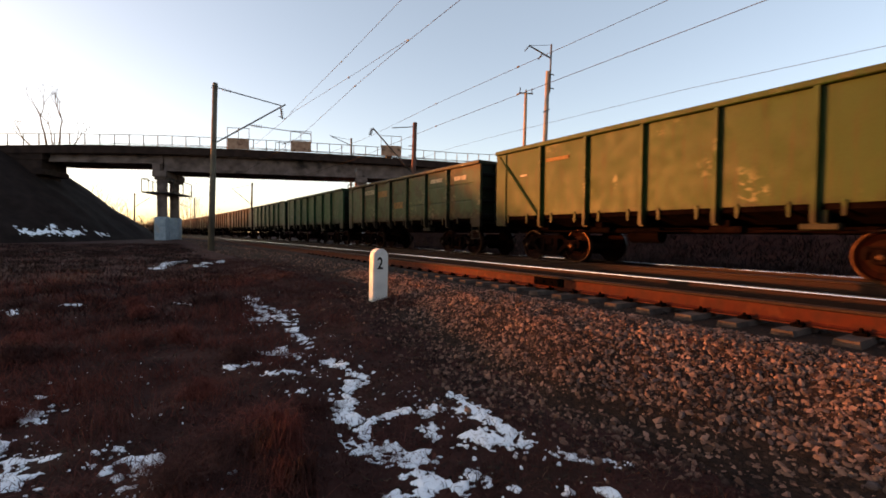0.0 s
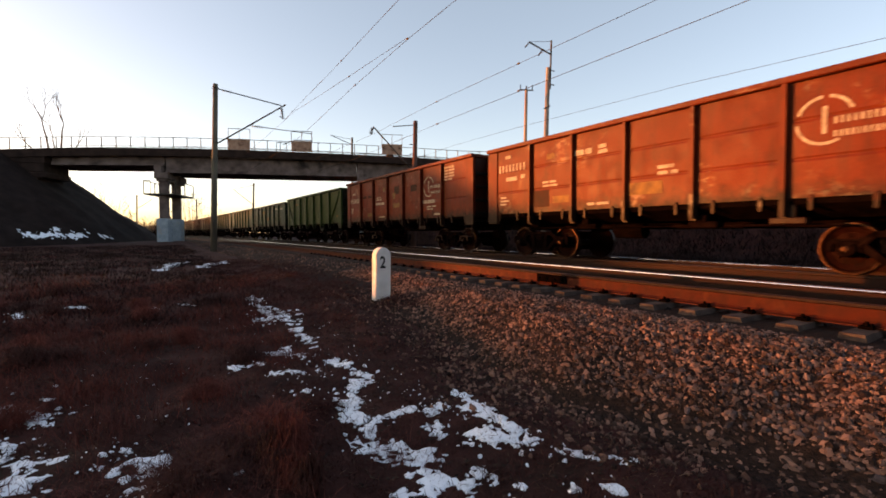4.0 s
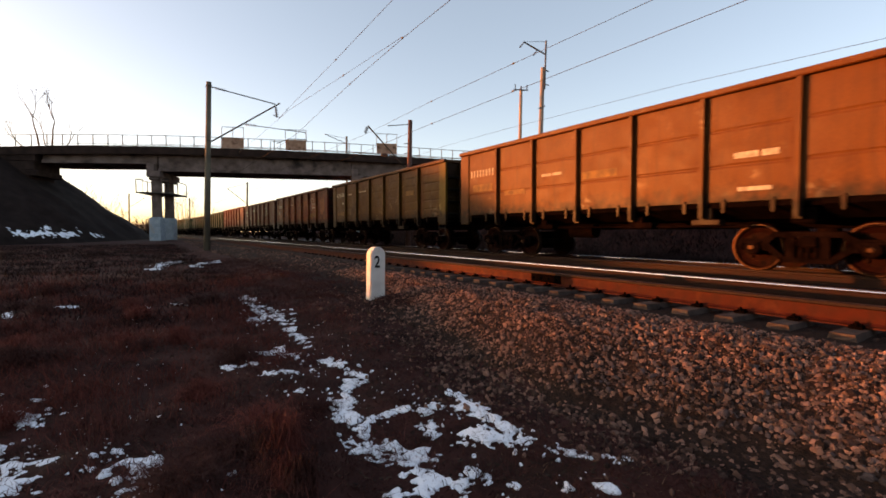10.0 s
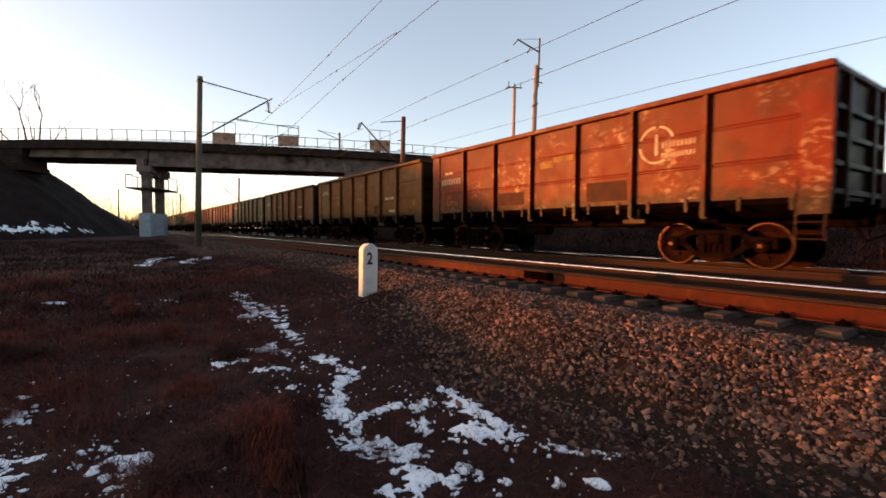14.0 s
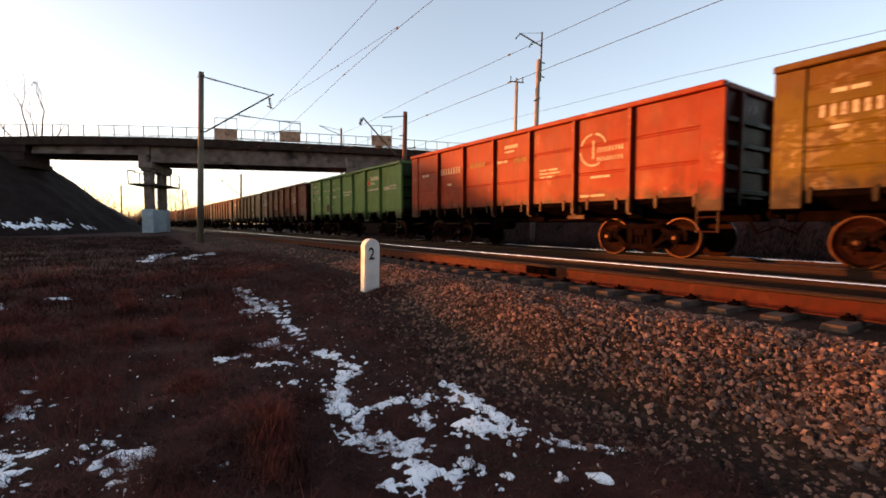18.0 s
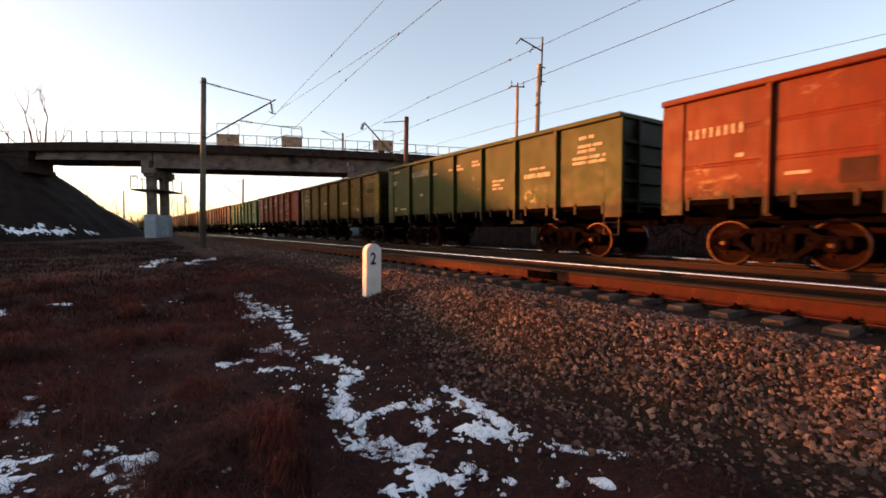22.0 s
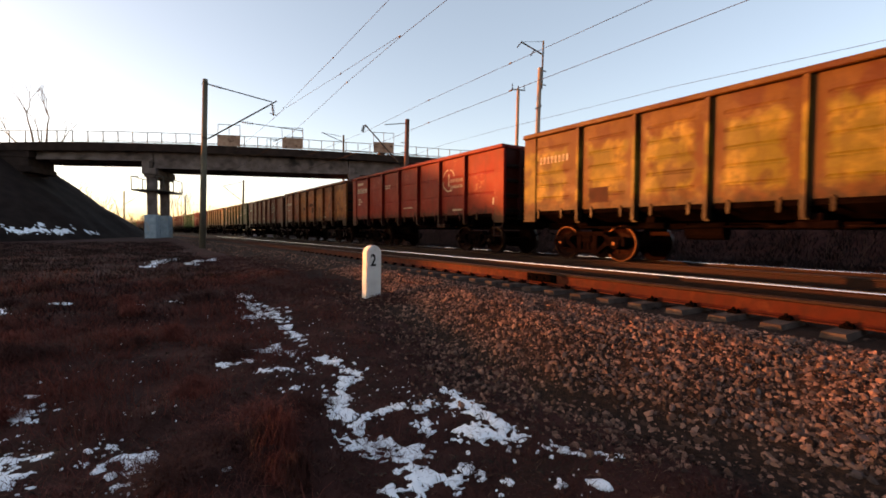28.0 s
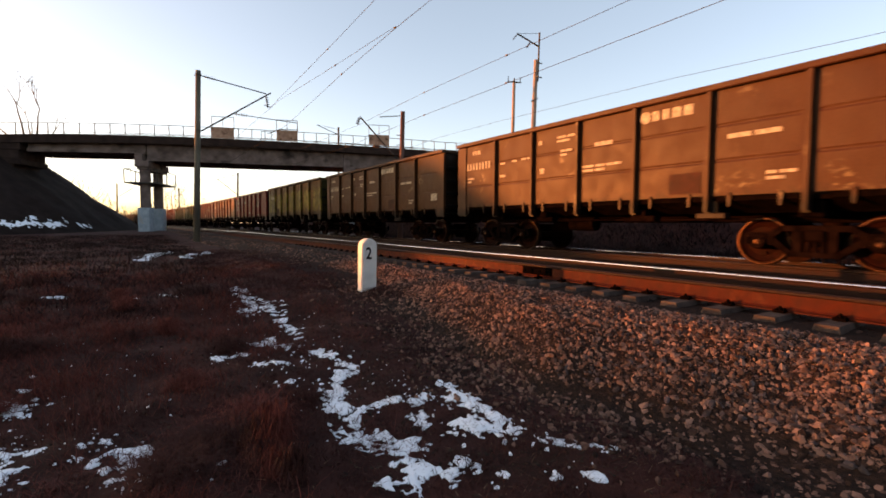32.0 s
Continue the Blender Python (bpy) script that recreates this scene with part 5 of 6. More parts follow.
tp = (P0 + U * -10.0) * 1.13
bare_tree(tp.x, tp.y, 6.4, ((-0.3, 0, -0.8, 6.2, 0.11, 6), (0.2, 0, 0.5, 6.0, 0.11, 6), (-0.5, 0, -2.2, 3.6, 0.1, 5), (0.4, 0, 1.6, 3.8, 0.1, 5), (0.0, 0.3, -0.3, 4.5, 0.09, 5)), 3, "leafless tree behind the bridge railing")
rnd = random.Random(8)
for k in range(16):
    x, y = rnd.uniform(-34, -4), rnd.uniform(80, 120)
    bare_tree(x, y, float(ground_z(x, y)), ((0, 0, rnd.uniform(-0.6, 0.6), rnd.uniform(3.5, 6.5), 0.06, 5), (0.5, 0.3, rnd.uniform(-0.9, 0.9), rnd.uniform(2.5, 4.5), 0.05, 4)), k, "leafless bush beyond the embankment", M_TWIG)
for x, y, h in ((-8.5, 88, 6.5), (-7.2, 92, 6.0), (-6.3, 86, 4.8), (-5.2, 90, 4.0), (-4.4, 95, 3.2), (1.9, 104, 4.6), (1.2, 110, 5.0), (2.4, 116, 4.0), (-2.0, 100, 3.0)):
    bare_tree(x, y, float(ground_z(x, y)), ((0, 0, -0.3, h, 0.11, 5), (0.5, 0.3, 0.8, h * 0.8, 0.1, 5), (-0.5, 0.2, -0.9, h * 0.7, 0.09, 4)), int(x * 10 + y), "leafless bush beside the line under the bridge", M_TWIG)
for k in range(8):
    x, y = rnd.uniform(-3, 3), rnd.uniform(125, 190)
    x += bend(y)
    bare_tree(x, y, float(ground_z(x, y)), ((0, 0, rnd.uniform(-0.4, 0.4), rnd.uniform(2.5, 4.5), 0.05, 5), (0.4, 0.3, rnd.uniform(-0.6, 0.6), rnd.uniform(2, 3.5), 0.04, 4)), 40 + k, "reddish leafless bush beside the line", M_TWIG)


for x, y, h in ((9.4, 180, 12.5), (7.8, 174, 9.0), (11.4, 188, 10.0), (17.4, 182, 7.5), (19.2, 190, 6.0), (13.5, 196, 6.5)):
    bare_tree(x, y, float(ground_z(x, y)), ((0, 0, -0.5, h, 0.13, 6), (0.8, 0.4, 1.2, h * 0.85, 0.12, 6), (-0.9, 0.2, -1.4, h * 0.75, 0.11, 5), (0.3, 0.3, 0.4, h * 0.9, 0.1, 5)), int(x * 7 + y), "reddish leafless tree standing beyond the train", M_TWIG)


def brush_line(name, count, pick, h, seed, label):
    rng = np.random.default_rng(seed)
    px, py = pick(rng, count)
    pz = ground_z(px, py) - 0.2
    n = len(px)
    hh = h * rng.uniform(0.4, 1.0, n)
    ax, ay = rng.normal(0, 0.28, n) * hh, rng.normal(0, 0.28, n) * hh
    w = rng.uniform(0.015, 0.05, n) * (h / 3)
    v = np.stack([np.stack([px - w, py, pz], -1), np.stack([px + w, py + w, pz], -1), np.stack([px + ax, py + ay, pz + hh], -1)], 1)
    f = np.arange(n * 3).reshape(-1, 3)
    me = bpy.data.meshes.new(name)
    me.from_pydata(v.reshape(-1, 3).tolist(), [], f.tolist())
    put(name, me, M_TWIG, label=label, category="shrubs", kind="stuff")


brush_line("brushwood", 9000, lambda r, n: (r.uniform(17.5, 24, n), r.uniform(-6, 60, n)), 1.6, 31, "dark leafless brushwood behind the tracks")
brush_line("far_brushwood", 9000, lambda r, n: ((lambda y: (r.uniform(-120, 40, n), y))(r.uniform(260, 420, n))), 9.0, 32, "hazy leafless woods on the horizon")
# bushes beside the line, made dense enough to shade the far wagons
brush_line("brushwood", 13000, lambda r, n: ((lambda y: (-4.0 - 16 * r.random(n) ** 1.5 + bend(y) * 0.7, y))(r.uniform(92, 240, n))), 4.5, 33, "leafless brushwood along the line beyond the bridge")
# mostly unseen trees, added to keep the sun off the far wagons
brush_line("woods", 14000, lambda r, n: (r.uniform(-62, -30, n), r.uniform(72, 330, n)), 9.0, 36, "leafless woods beyond the embankment")
brush_line("thicket", 400, lambda r, n: (r.normal(1.4, 0.8, n), r.uniform(100, 112, n)), 5.2, 35, "leafless thicket beside the bridge pier")


# ---- goods wagons ----
from functools import lru_cache

LENGTH, PITCH, WHEEL_R = 12.9, 13.92, 0.4785
HALF = LENGTH / 2
RIBS = [2.15, 3.87, 5.59, 7.31, 9.03, 10.75]
EDGES = [0.0] + RIBS + [LENGTH]
SIDE_X = 1.45                          # outer face of the side sheets


def wheelset_mesh():
    s = Shape()
    for side in (-1, 1):
        prof = [(0.73, 0.10), (0.73, 0.40), (0.725, 0.505), (0.75, 0.505), (0.765, 0.482), (0.86, 0.4785), (0.865, 0.472), (0.866, 0.452), (0.863, 0.448), (0.861, 0.415), (0.82, 0.40), (0.785, 0.30), (0.80, 0.17), (0.90, 0.15), (0.905, 0.10)]
        s.lathe([(a * side, r) for a, r in prof], 36)
        for k in range(3):
            a = k * 2.094
            s.box(side * 0.81 - 0.02, side * 0.81 + 0.02, 0.24 * math.cos(a) - 0.03, 0.24 * math.cos(a) + 0.03, 0.24 * math.sin(a) - 0.03, 0.24 * math.sin(a) + 0.03)
    s.lathe([(-1.0, 0.07), (-0.7, 0.085), (0.7, 0.085), (1.0, 0.07)], 14)
    me = s.mesh("wheelset")
    me.materials.append(M_WHEEL)
    me.materials.append(M_TREAD)
    for p in me.polygons:
        if math.hypot(p.center.y, p.center.z) > 0.455 and abs(p.center.x) > 0.8:
            p.material_index = 1
    return me


def side_frame_mesh():
    """Cast side frame with its windows; origin at the bogie's middle on the rail."""
    s = Shape()
    x0, x1 = 0.93, 1.09
    s.slab([(-0.66, 0.70), (-0.55, 0.80), (0.55, 0.80), (0.66, 0.70), (0.5, 0.69), (-0.5, 0.69)], x0, x1)
    s.slab([(-0.40, 0.20), (0.40, 0.20), (0.50, 0.30), (-0.50, 0.30)], x0, x1)
    for e in (-1, 1):
        s.slab([(e * 0.20, 0.28), (e * 0.34, 0.28), (e * 0.34, 0.72), (e * 0.20, 0.72)], x0, x1)
        s.slab([(e * 0.38, 0.20), (e * 0.76, 0.50), (e * 0.66, 0.58), (e * 0.36, 0.31)], x0, x1)
        s.slab([(e * 0.52, 0.79), (e * 0.76, 0.66), (e * 1.16, 0.66), (e * 1.20, 0.60), (e * 1.20, 0.42), (e * 1.12, 0.42), (e * 1.10, 0.58), (e * 0.78, 0.58), (e * 0.74, 0.42), (e * 0.66, 0.42), (e * 0.62, 0.60), (e * 0.5, 0.70)], x0, x1)
    for y in (-0.12, 0.0, 0.12):
        s.lathe([(0.0, 0.05), (0.35, 0.05)], 8, "z")
        for v in range(len(s.v) - 16, len(s.v)):
            a, b, c = s.v[v]
            s.v[v] = (a + 1.0, b + y, c + 0.29)
    return s.mesh("side_frame")


def axle_box_mesh():
    s = Shape().lathe([(0.92, 0.15), (1.10, 0.15), (1.13, 0.13), (1.14, 0.05)], 18)
    for k in range(4):
        a = 0.785 + k * 1.571
        s.lathe([(1.12, 0.018), (1.155, 0.018)], 6)
        for v in range(len(s.v) - 12, len(s.v)):
            p, b, c = s.v[v]
            s.v[v] = (p, b + 0.085 * math.cos(a), c + 0.085 * math.sin(a))
    s.box(0.90, 1.12, -0.17, 0.17, 0.08, 0.15, 0.02)
    return s.mesh("axle_box")


def bolster_mesh():
    s = Shape().box(-1.12, 1.12, -0.16, 0.16, 0.50, 0.72, 0.03).lathe([(0.72, 0.2), (0.88, 0.2)], 16, "z")
    for e in (-1, 1):
        s.tube([(-0.7, e * 0.3, 0.4), (0.7, e * 0.3, 0.4)], 0.05, 8).box(-0.85, -0.62, e * 0.42 - 0.05, e * 0.42 + 0.05, 0.35, 0.65).box(0.62, 0.85, e * 0.42 - 0.05, e * 0.42 + 0.05, 0.35, 0.65)
    return s.mesh("bolster")


def wagon_meshes(H, pressed):
    """All part meshes of a gondola of height H over the rails. pressed: sheets with pressed-in grooves."""
    out = {}

    def panel(w):
        s, z0, z1 = Shape(), 1.41, H - 0.13
        zs, deep = [z0], [0.0]
        for k in range(pressed):
            z = z0 + (z1 - z0) * (k + 1) / (pressed + 1)
            zs += [z - 0.045, z - 0.012, z + 0.012, z + 0.045]
            deep += [0.0, 0.012, 0.012, 0.0]
        zs, deep = zs + [z1], deep + [0.0]
        reach = 0.47 if pressed < 3 else 0.36
        ys = [-w / 2, -w * reach, -w * reach + 0.04, -w * 0.17, w * 0.17, w * reach - 0.04, w * reach, w / 2]
        bulge = [0.0, 0.004, 0.006, 0.014, 0.014, 0.006, 0.004, 0.0]
        n = len(ys)
        v = [(SIDE_X + bulge[j] * (0 if i in (0, len(zs) - 1) else 1) - (deep[i] if 2 <= j <= 5 else 0), ys[j], zs[i]) for i in range(len(zs)) for j in range(n)]
        f = [(i * n + j, i * n + j + 1, (i + 1) * n + j + 1, (i + 1) * n + j) for i in range(len(zs) - 1) for j in range(n - 1)]
        q = len(v)
        v += [(SIDE_X - 0.06, -w / 2, z0), (SIDE_X - 0.06, w / 2, z0), (SIDE_X - 0.06, w / 2, z1), (SIDE_X - 0.06, -w / 2, z1)]
        f += [(q, q + 3, q + 2, q + 1)]
        return s.add(v, f).mesh("side_sheet")
    out["end_sheet"], out["mid_sheet"] = panel(RIBS[0] - 0.06), panel(1.72 - 0.12)
    r = Shape()
    r.slab([(-0.06, 1.04), (0.06, 1.04), (0.06, H - 0.13), (-0.06, H - 0.13)], SIDE_X - 0.05, SIDE_X + 0.045)
    r.slab([(-0.042, 1.08), (0.042, 1.08), (0.042, H - 0.13), (-0.042, H - 0.13)], SIDE_X + 0.04, SIDE_X + 0.125)
    out["rib"] = r.mesh("rib")
    out["corner"] = Shape().box(SIDE_X - 0.05, SIDE_X + 0.045, -0.25, 0.25, 1.08, H - 0.13, 0.015).mesh("corner_post")
    out["top"] = Shape().box(SIDE_X - 0.09, SIDE_X + 0.13, -HALF, HALF, H - 0.13, H, 0.02).mesh("top_rail")
    out["end_top"] = Shape().box(-SIDE_X + 0.1, SIDE_X - 0.1, -0.07, 0.07, H - 0.13, H - 0.003, 0.02).mesh("end_rail")
    out["end"] = Shape().box(-SIDE_X + 0.06, SIDE_X - 0.06, -0.03, 0.03, 1.2, H - 0.13).mesh("end_wall")
    out["stiff"] = Shape().box(-SIDE_X + 0.06, SIDE_X - 0.06, 0.03, 0.11, -0.06, 0.06, 0.02).mesh("end_stiffener")
    out["stay"] = Shape().box(-0.06, 0.06, 0.03, 0.14, 1.2, H - 0.14, 0.015).mesh("end_stay")
    out["frame"] = Shape().box(-SIDE_X + 0.08, SIDE_X - 0.08, -HALF + 0.05, HALF - 0.05, 1.28, 1.36).mesh("floor_plate")
    out["sill"] = Shape().box(-0.22, 0.22, -HALF - 0.2, HALF + 0.2, 0.86, 1.28, 0.02).mesh("centre_sill")
    out["bolster"] = Shape().box(-1.3, 1.3, -0.2, 0.2, 0.95, 1.275, 0.03).mesh("bolster_beam")
    out["cross"] = Shape().box(-1.4, 1.4, -0.06, 0.06, 1.06, 1.275, 0.02).mesh("cross_beam")
    h = Shape().add([(SIDE_X - 0.02, -0.74, 1.408), (SIDE_X - 0.02, 0.74, 1.408), (0.9, 0.74, 1.12), (0.9, -0.74, 1.12), (SIDE_X - 0.03, -0.74, 1.30), (SIDE_X - 0.03, 0.74, 1.30), (0.9, 0.74, 1.05), (0.9, -0.74, 1.05)],
                    [(0, 1, 2, 3), (7, 6, 5, 4), (0, 4, 5, 1), (1, 5, 6, 2), (2, 6, 7, 3), (3, 7, 4, 0)])
    out["hatch"] = h.mesh("hatch_door")
    g = Shape().slab([(-0.04, 1.46), (-0.028, 1.2), (0.0, 1.17), (0.028, 1.2), (0.04, 1.46)], SIDE_X - 0.03, SIDE_X + 0.02)
    g.box(SIDE_X + 0.02, SIDE_X + 0.04, -0.035, 0.035, 1.42, 1.47, 0.005)
    out["hinge"] = g.mesh("hatch_hinge")
    c = Shape().box(-0.12, 0.12, -0.15, 0.42, 0.98, 1.16, 0.03).box(-0.2, 0.2, 0.28, 0.5, 0.92, 1.2, 0.05)
    c.tube([(0.3, -0.1, 1.1), (0.34, 0.2, 0.6), (0.25, 0.5, 0.75)], 0.025, 6)
    out["coupler"] = c.mesh("coupler")
    lad = Shape()
    for y in (-0.22, 0.22):
        lad.tube([(SIDE_X + 0.02, y, 0.62), (SIDE_X + 0.02, y, 1.75)], 0.02, 6)
    for z in (0.64, 0.95, 1.25, 1.55):
        lad.tube([(SIDE_X + 0.02, -0.22, z), (SIDE_X + 0.02, 0.22, z)], 0.018, 6)
    out["ladder"] = lad.mesh("ladder")
    b = Shape().lathe([(-0.45, 0.05), (-0.42, 0.2), (0.42, 0.2), (0.45, 0.05)], 14, "y")
    for v in range(len(b.v)):
        x, y, z = b.v[v]
        b.v[v] = (x - 0.75, y, z + 0.82)
    out["tank"] = b.mesh("air_reservoir")
    out["lever"] = Shape().box(-1.35, -1.05, -0.32, 0.32, 0.88, 1.02, 0.02).tube([(-1.2, -2.4, 0.92), (-1.2, 2.2, 0.92)], 0.025, 6).box(-1.38, -1.1, -0.1, 0.14, 1.0, 1.16, 0.02).mesh("brake_gear")
    out["bracket"] = Shape().box(-1.5, -1.25, -0.3, 0.3, 0.93, 1.06, 0.02).box(-1.42, -1.3, -0.1, 0.1, 1.06, 1.3, 0.01).mesh("brake_bracket")
    out["brace"] = Shape().tube([(SIDE_X + 0.04, -0.9, 1.4), (SIDE_X + 0.04, 0.95, H - 0.2)], 0.045, 4).mesh("diagonal_brace")
    return out


def axle_cap_mesh():
    return Shape().lathe([(1.135, 0.062), (1.15, 0.06), (1.16, 0.045), (1.162, 0.012)], 14).mesh("axle_cap")


def jaw_mesh():
    """Bright arch over an axle box: the sunlit edge of the frame, doubled."""
    half = [(-0.30, -0.02), (-0.28, 0.11), (-0.19, 0.18), (-0.05, 0.185), (0.0, 0.15)]
    low = [(0.0, 0.11), (-0.06, 0.125), (-0.16, 0.12), (-0.215, 0.07), (-0.235, -0.02)]
    out = half + [(-y, z) for y, z in half[-2::-1]] + [(-y, z) for y, z in low[::-1]][:-1] + low
    return Shape().slab(out, 1.088, 1.106).mesh("frame_jaw")


JAW = jaw_mesh()
WHEELSET, SIDE_FRAME, AXLE_BOX, BOLSTER, AXLE_CAP = wheelset_mesh(), side_frame_mesh(), axle_box_mesh(), bolster_mesh(), axle_cap_mesh()
KITS = {}


def mark(name, d, z, w, h, car, mat, label="", proud=0.0195):
    """One flat painted bar on the side facing the camera: distance from the leading corner, height, size."""
    y = HALF - d
    put(name, Shape().box(-SIDE_X - proud, -SIDE_X, y - w, y, z, z + h).mesh(name), mat, car, label=label)


@lru_cache(None)
def bar_mesh(size):
    return Shape().box(-0.013, 0.004, -size * 0.16, size * 0.16, 0, size).mesh("number_bar")


def digits(name, d, z, size, n, car, label=""):
    """A row of upright bars, each a part."""
    for k in range(n):
        put(name, bar_mesh(size), M_MARK, car, pose(-SIDE_X - 0.0075, HALF - d - size * (0.25 + 0.72 * k), z), label=label)


def emblem(d, z, r, car):
    """A broken ring with an upright in it and two bars beside it."""
    x, y = -SIDE_X - 0.0175, HALF - d
    for a0, a1 in ((20, 80), (95, 160), (185, 300)):
        s = Shape()
        pts = [(q, rad) for q in np.linspace(radians(a0), radians(a1), 10) for rad in (r, r * 0.88)]
        v = [(x - 0.003, y - math.cos(q) * rad, z + math.sin(q) * rad) for q, rad in pts]
        v += [(x + 0.003, b, c) for _, b, c in v]
        n, f = len(pts), []
        for k in range(0, n - 2, 2):
            f += [(k, k + 1, k + 3, k + 2), (n + k, n + k + 2, n + k + 3, n + k + 1)]
        put("emblem_arc", s.add(v, f).mesh("emblem_arc"), M_MARK, car, label="white ring emblem")
    mark("emblem_bar", d - 0.03, z - r * 0.55, 0.065, r * 1.1, car, M_MARK)
    digits("emblem_letter", d + r * 0.3, z - r * 0.72, r * 0.25, 10, car)
    digits("emblem_letter", d + r * 0.3, z - r * 0.2, r * 0.28, 9, car)


def wagon(colour, worn, H=3.70, pressed=2, marks=(), ring=None, extra=None, disc=None, corner=None, brace=False, full=True, label="", jaws=False, sheets=None):
    """An open goods wagon: origin on the rail under its middle, y along the train."""
    key = (H, pressed)
    if key not in KITS:
        KITS[key] = wagon_meshes(H, pressed)
    kit = KITS[key]
    car = empty("goods_wagon", pose(0, 0, 0), label, "wagon", "wagons of the goods train")
    tone = (colour[0] * 0.172, colour[1] * 0.165, colour[2] * 0.155, worn)
    flip = pose(0, 0, 0, 0, 0, 180)
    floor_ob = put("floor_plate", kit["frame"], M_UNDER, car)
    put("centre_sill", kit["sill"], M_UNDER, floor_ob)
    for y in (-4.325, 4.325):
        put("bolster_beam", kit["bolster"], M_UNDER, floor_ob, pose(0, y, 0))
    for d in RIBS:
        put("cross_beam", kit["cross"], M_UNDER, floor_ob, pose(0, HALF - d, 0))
    for side in (-1, 1):
        turn = flip if side < 0 else pose(0, 0, 0)
        for k in range(7):
            y = HALF - (EDGES[k] + EDGES[k + 1]) / 2
            name = "end_sheet" if k in (0, 6) else "mid_sheet"
            off = 0.03 if k == 0 else -0.03 if k == 6 else 0
            own = tuple(a * b for a, b in zip((sheets[k] if sheets and side < 0 else colour), (0.172, 0.165, 0.155))) + (worn,)
            sheet_ob = put("side_sheet", kit[name], M_PAINT, car, pose(0, y + off, 0) @ turn, color=own)
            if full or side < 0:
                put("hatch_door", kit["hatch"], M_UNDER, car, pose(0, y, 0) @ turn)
            if full and side < 0:
                for q in (-0.45, 0.45):
                    put("hatch_hinge", kit["hinge"], M_PAINT, sheet_ob, pose(0, q, 0), color=tone)
        for d in RIBS:
            put("rib", kit["rib"], M_PAINT, car, pose(0, HALF - d, 0) @ turn, color=tone)
        put("top_rail", kit["top"], M_PAINT, car, turn, color=tone)
        for e in (-1, 1):
            other = corner and e < 0 and side < 0
            put("corner_post", kit["corner"], M_PAINT, car, pose(0, e * (HALF - 0.25), 0) @ turn, color=(*corner, 0.2) if other else tone, label="lighter repainted corner post" if other else "")
        if brace:
            for e in (-1, 1):
                put("diagonal_brace", kit["brace"], M_PAINT, car, pose(0, e * (HALF - 1.15), 0) @ turn @ (pose(0, 0, 0) if e < 0 else Matrix.Diagonal((1, -1, 1, 1))), color=tone)
    for e in (-1, 1):
        turn = flip if e < 0 else pose(0, 0, 0)
        # end walls: shade away from the sun painted in as a dark tone
        end_shade = (colour[0] * 0.05 + 0.002, colour[1] * 0.05 + 0.002, colour[2] * 0.05 + 0.0015, 0.1)
        wall = put("end_wall", kit["end"], M_PAINT, car, pose(0, e * (HALF - 0.12), 0) @ turn, color=end_shade)
        if full:
            for z in (1.5, 2.0, 2.5, 3.0):
                put("end_stiffener", kit["stiff"], M_PAINT, wall, pose(0, 0, z), color=end_shade)
            for x in (-0.75, 0.75):
                put("end_stay", kit["stay"], M_PAINT, wall, pose(x, 0, 0), color=end_shade)
        put("end_rail", kit["end_top"], M_PAINT, car, pose(0, e * (HALF - 0.08), 0), color=tone)
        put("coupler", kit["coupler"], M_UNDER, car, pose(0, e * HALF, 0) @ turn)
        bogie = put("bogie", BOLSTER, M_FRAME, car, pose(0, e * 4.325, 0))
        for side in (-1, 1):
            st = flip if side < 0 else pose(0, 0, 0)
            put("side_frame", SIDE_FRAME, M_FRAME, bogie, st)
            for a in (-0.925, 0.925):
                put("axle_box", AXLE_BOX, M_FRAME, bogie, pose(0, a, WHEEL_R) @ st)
                # axle cap in bright metal, added for the glint at the hub
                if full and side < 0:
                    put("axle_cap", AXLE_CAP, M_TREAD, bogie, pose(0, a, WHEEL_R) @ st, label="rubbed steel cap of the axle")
                # painted highlight where the sun catches the frame over the axle box
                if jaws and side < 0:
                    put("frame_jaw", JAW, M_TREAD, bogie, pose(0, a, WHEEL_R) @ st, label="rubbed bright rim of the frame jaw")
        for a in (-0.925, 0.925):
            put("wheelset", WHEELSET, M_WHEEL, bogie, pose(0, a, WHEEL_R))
    if full:
        put("ladder", kit["ladder"], M_PAINT, car, pose(0, -HALF + 0.3, 0) @ flip, color=tone)
        put("ladder", kit["ladder"], M_PAINT, car, pose(0, HALF - 0.3, 0), color=tone)
        put("air_reservoir", kit["tank"], M_UNDER, car, pose(0, 1.2, 0))
        put("brake_gear", kit["lever"], M_FRAME, car, pose(0, -1.0, 0), label="brake levers under the floor")
        put("brake_gear", kit["lever"], M_UNDER, car, pose(0, 2.2, 0))
        put("brake_bracket", kit["bracket"], M_PAINT, car, pose(0, HALF - 9.1, 0), color=tone, label="painted bracket under the side")
    for q in marks:
        if q[0] == "number":
            digits("number_bar", *q[1:], car, "worn white stencil")
        elif q[0] == "patch":
            mark("repainted_square", *q[1:], car, M_REPAINT, "dark repainted square", 0.0160)
        elif q[0] == "faded":
            mark("faded_lettering", *q[1:], car, M_FADED, "faded block of old lettering", 0.0175)
        elif q[2] > 0:
            mark("stencil_mark", *q, car, M_MARK, "white stencilled mark")
    if ring:
        emblem(*ring, car)
    if disc:
        put("emblem_disc", Shape().lathe([(-SIDE_X - 0.017, disc[2]), (-SIDE_X, disc[2])], 20).mesh("emblem_disc"), M_MARK, car, pose(0, HALF - disc[0], disc[1]), label="round white emblem")
    for q in extra or ():
        mark("emblem_square", *q, car, M_REDMARK, "small red emblem")
    return car


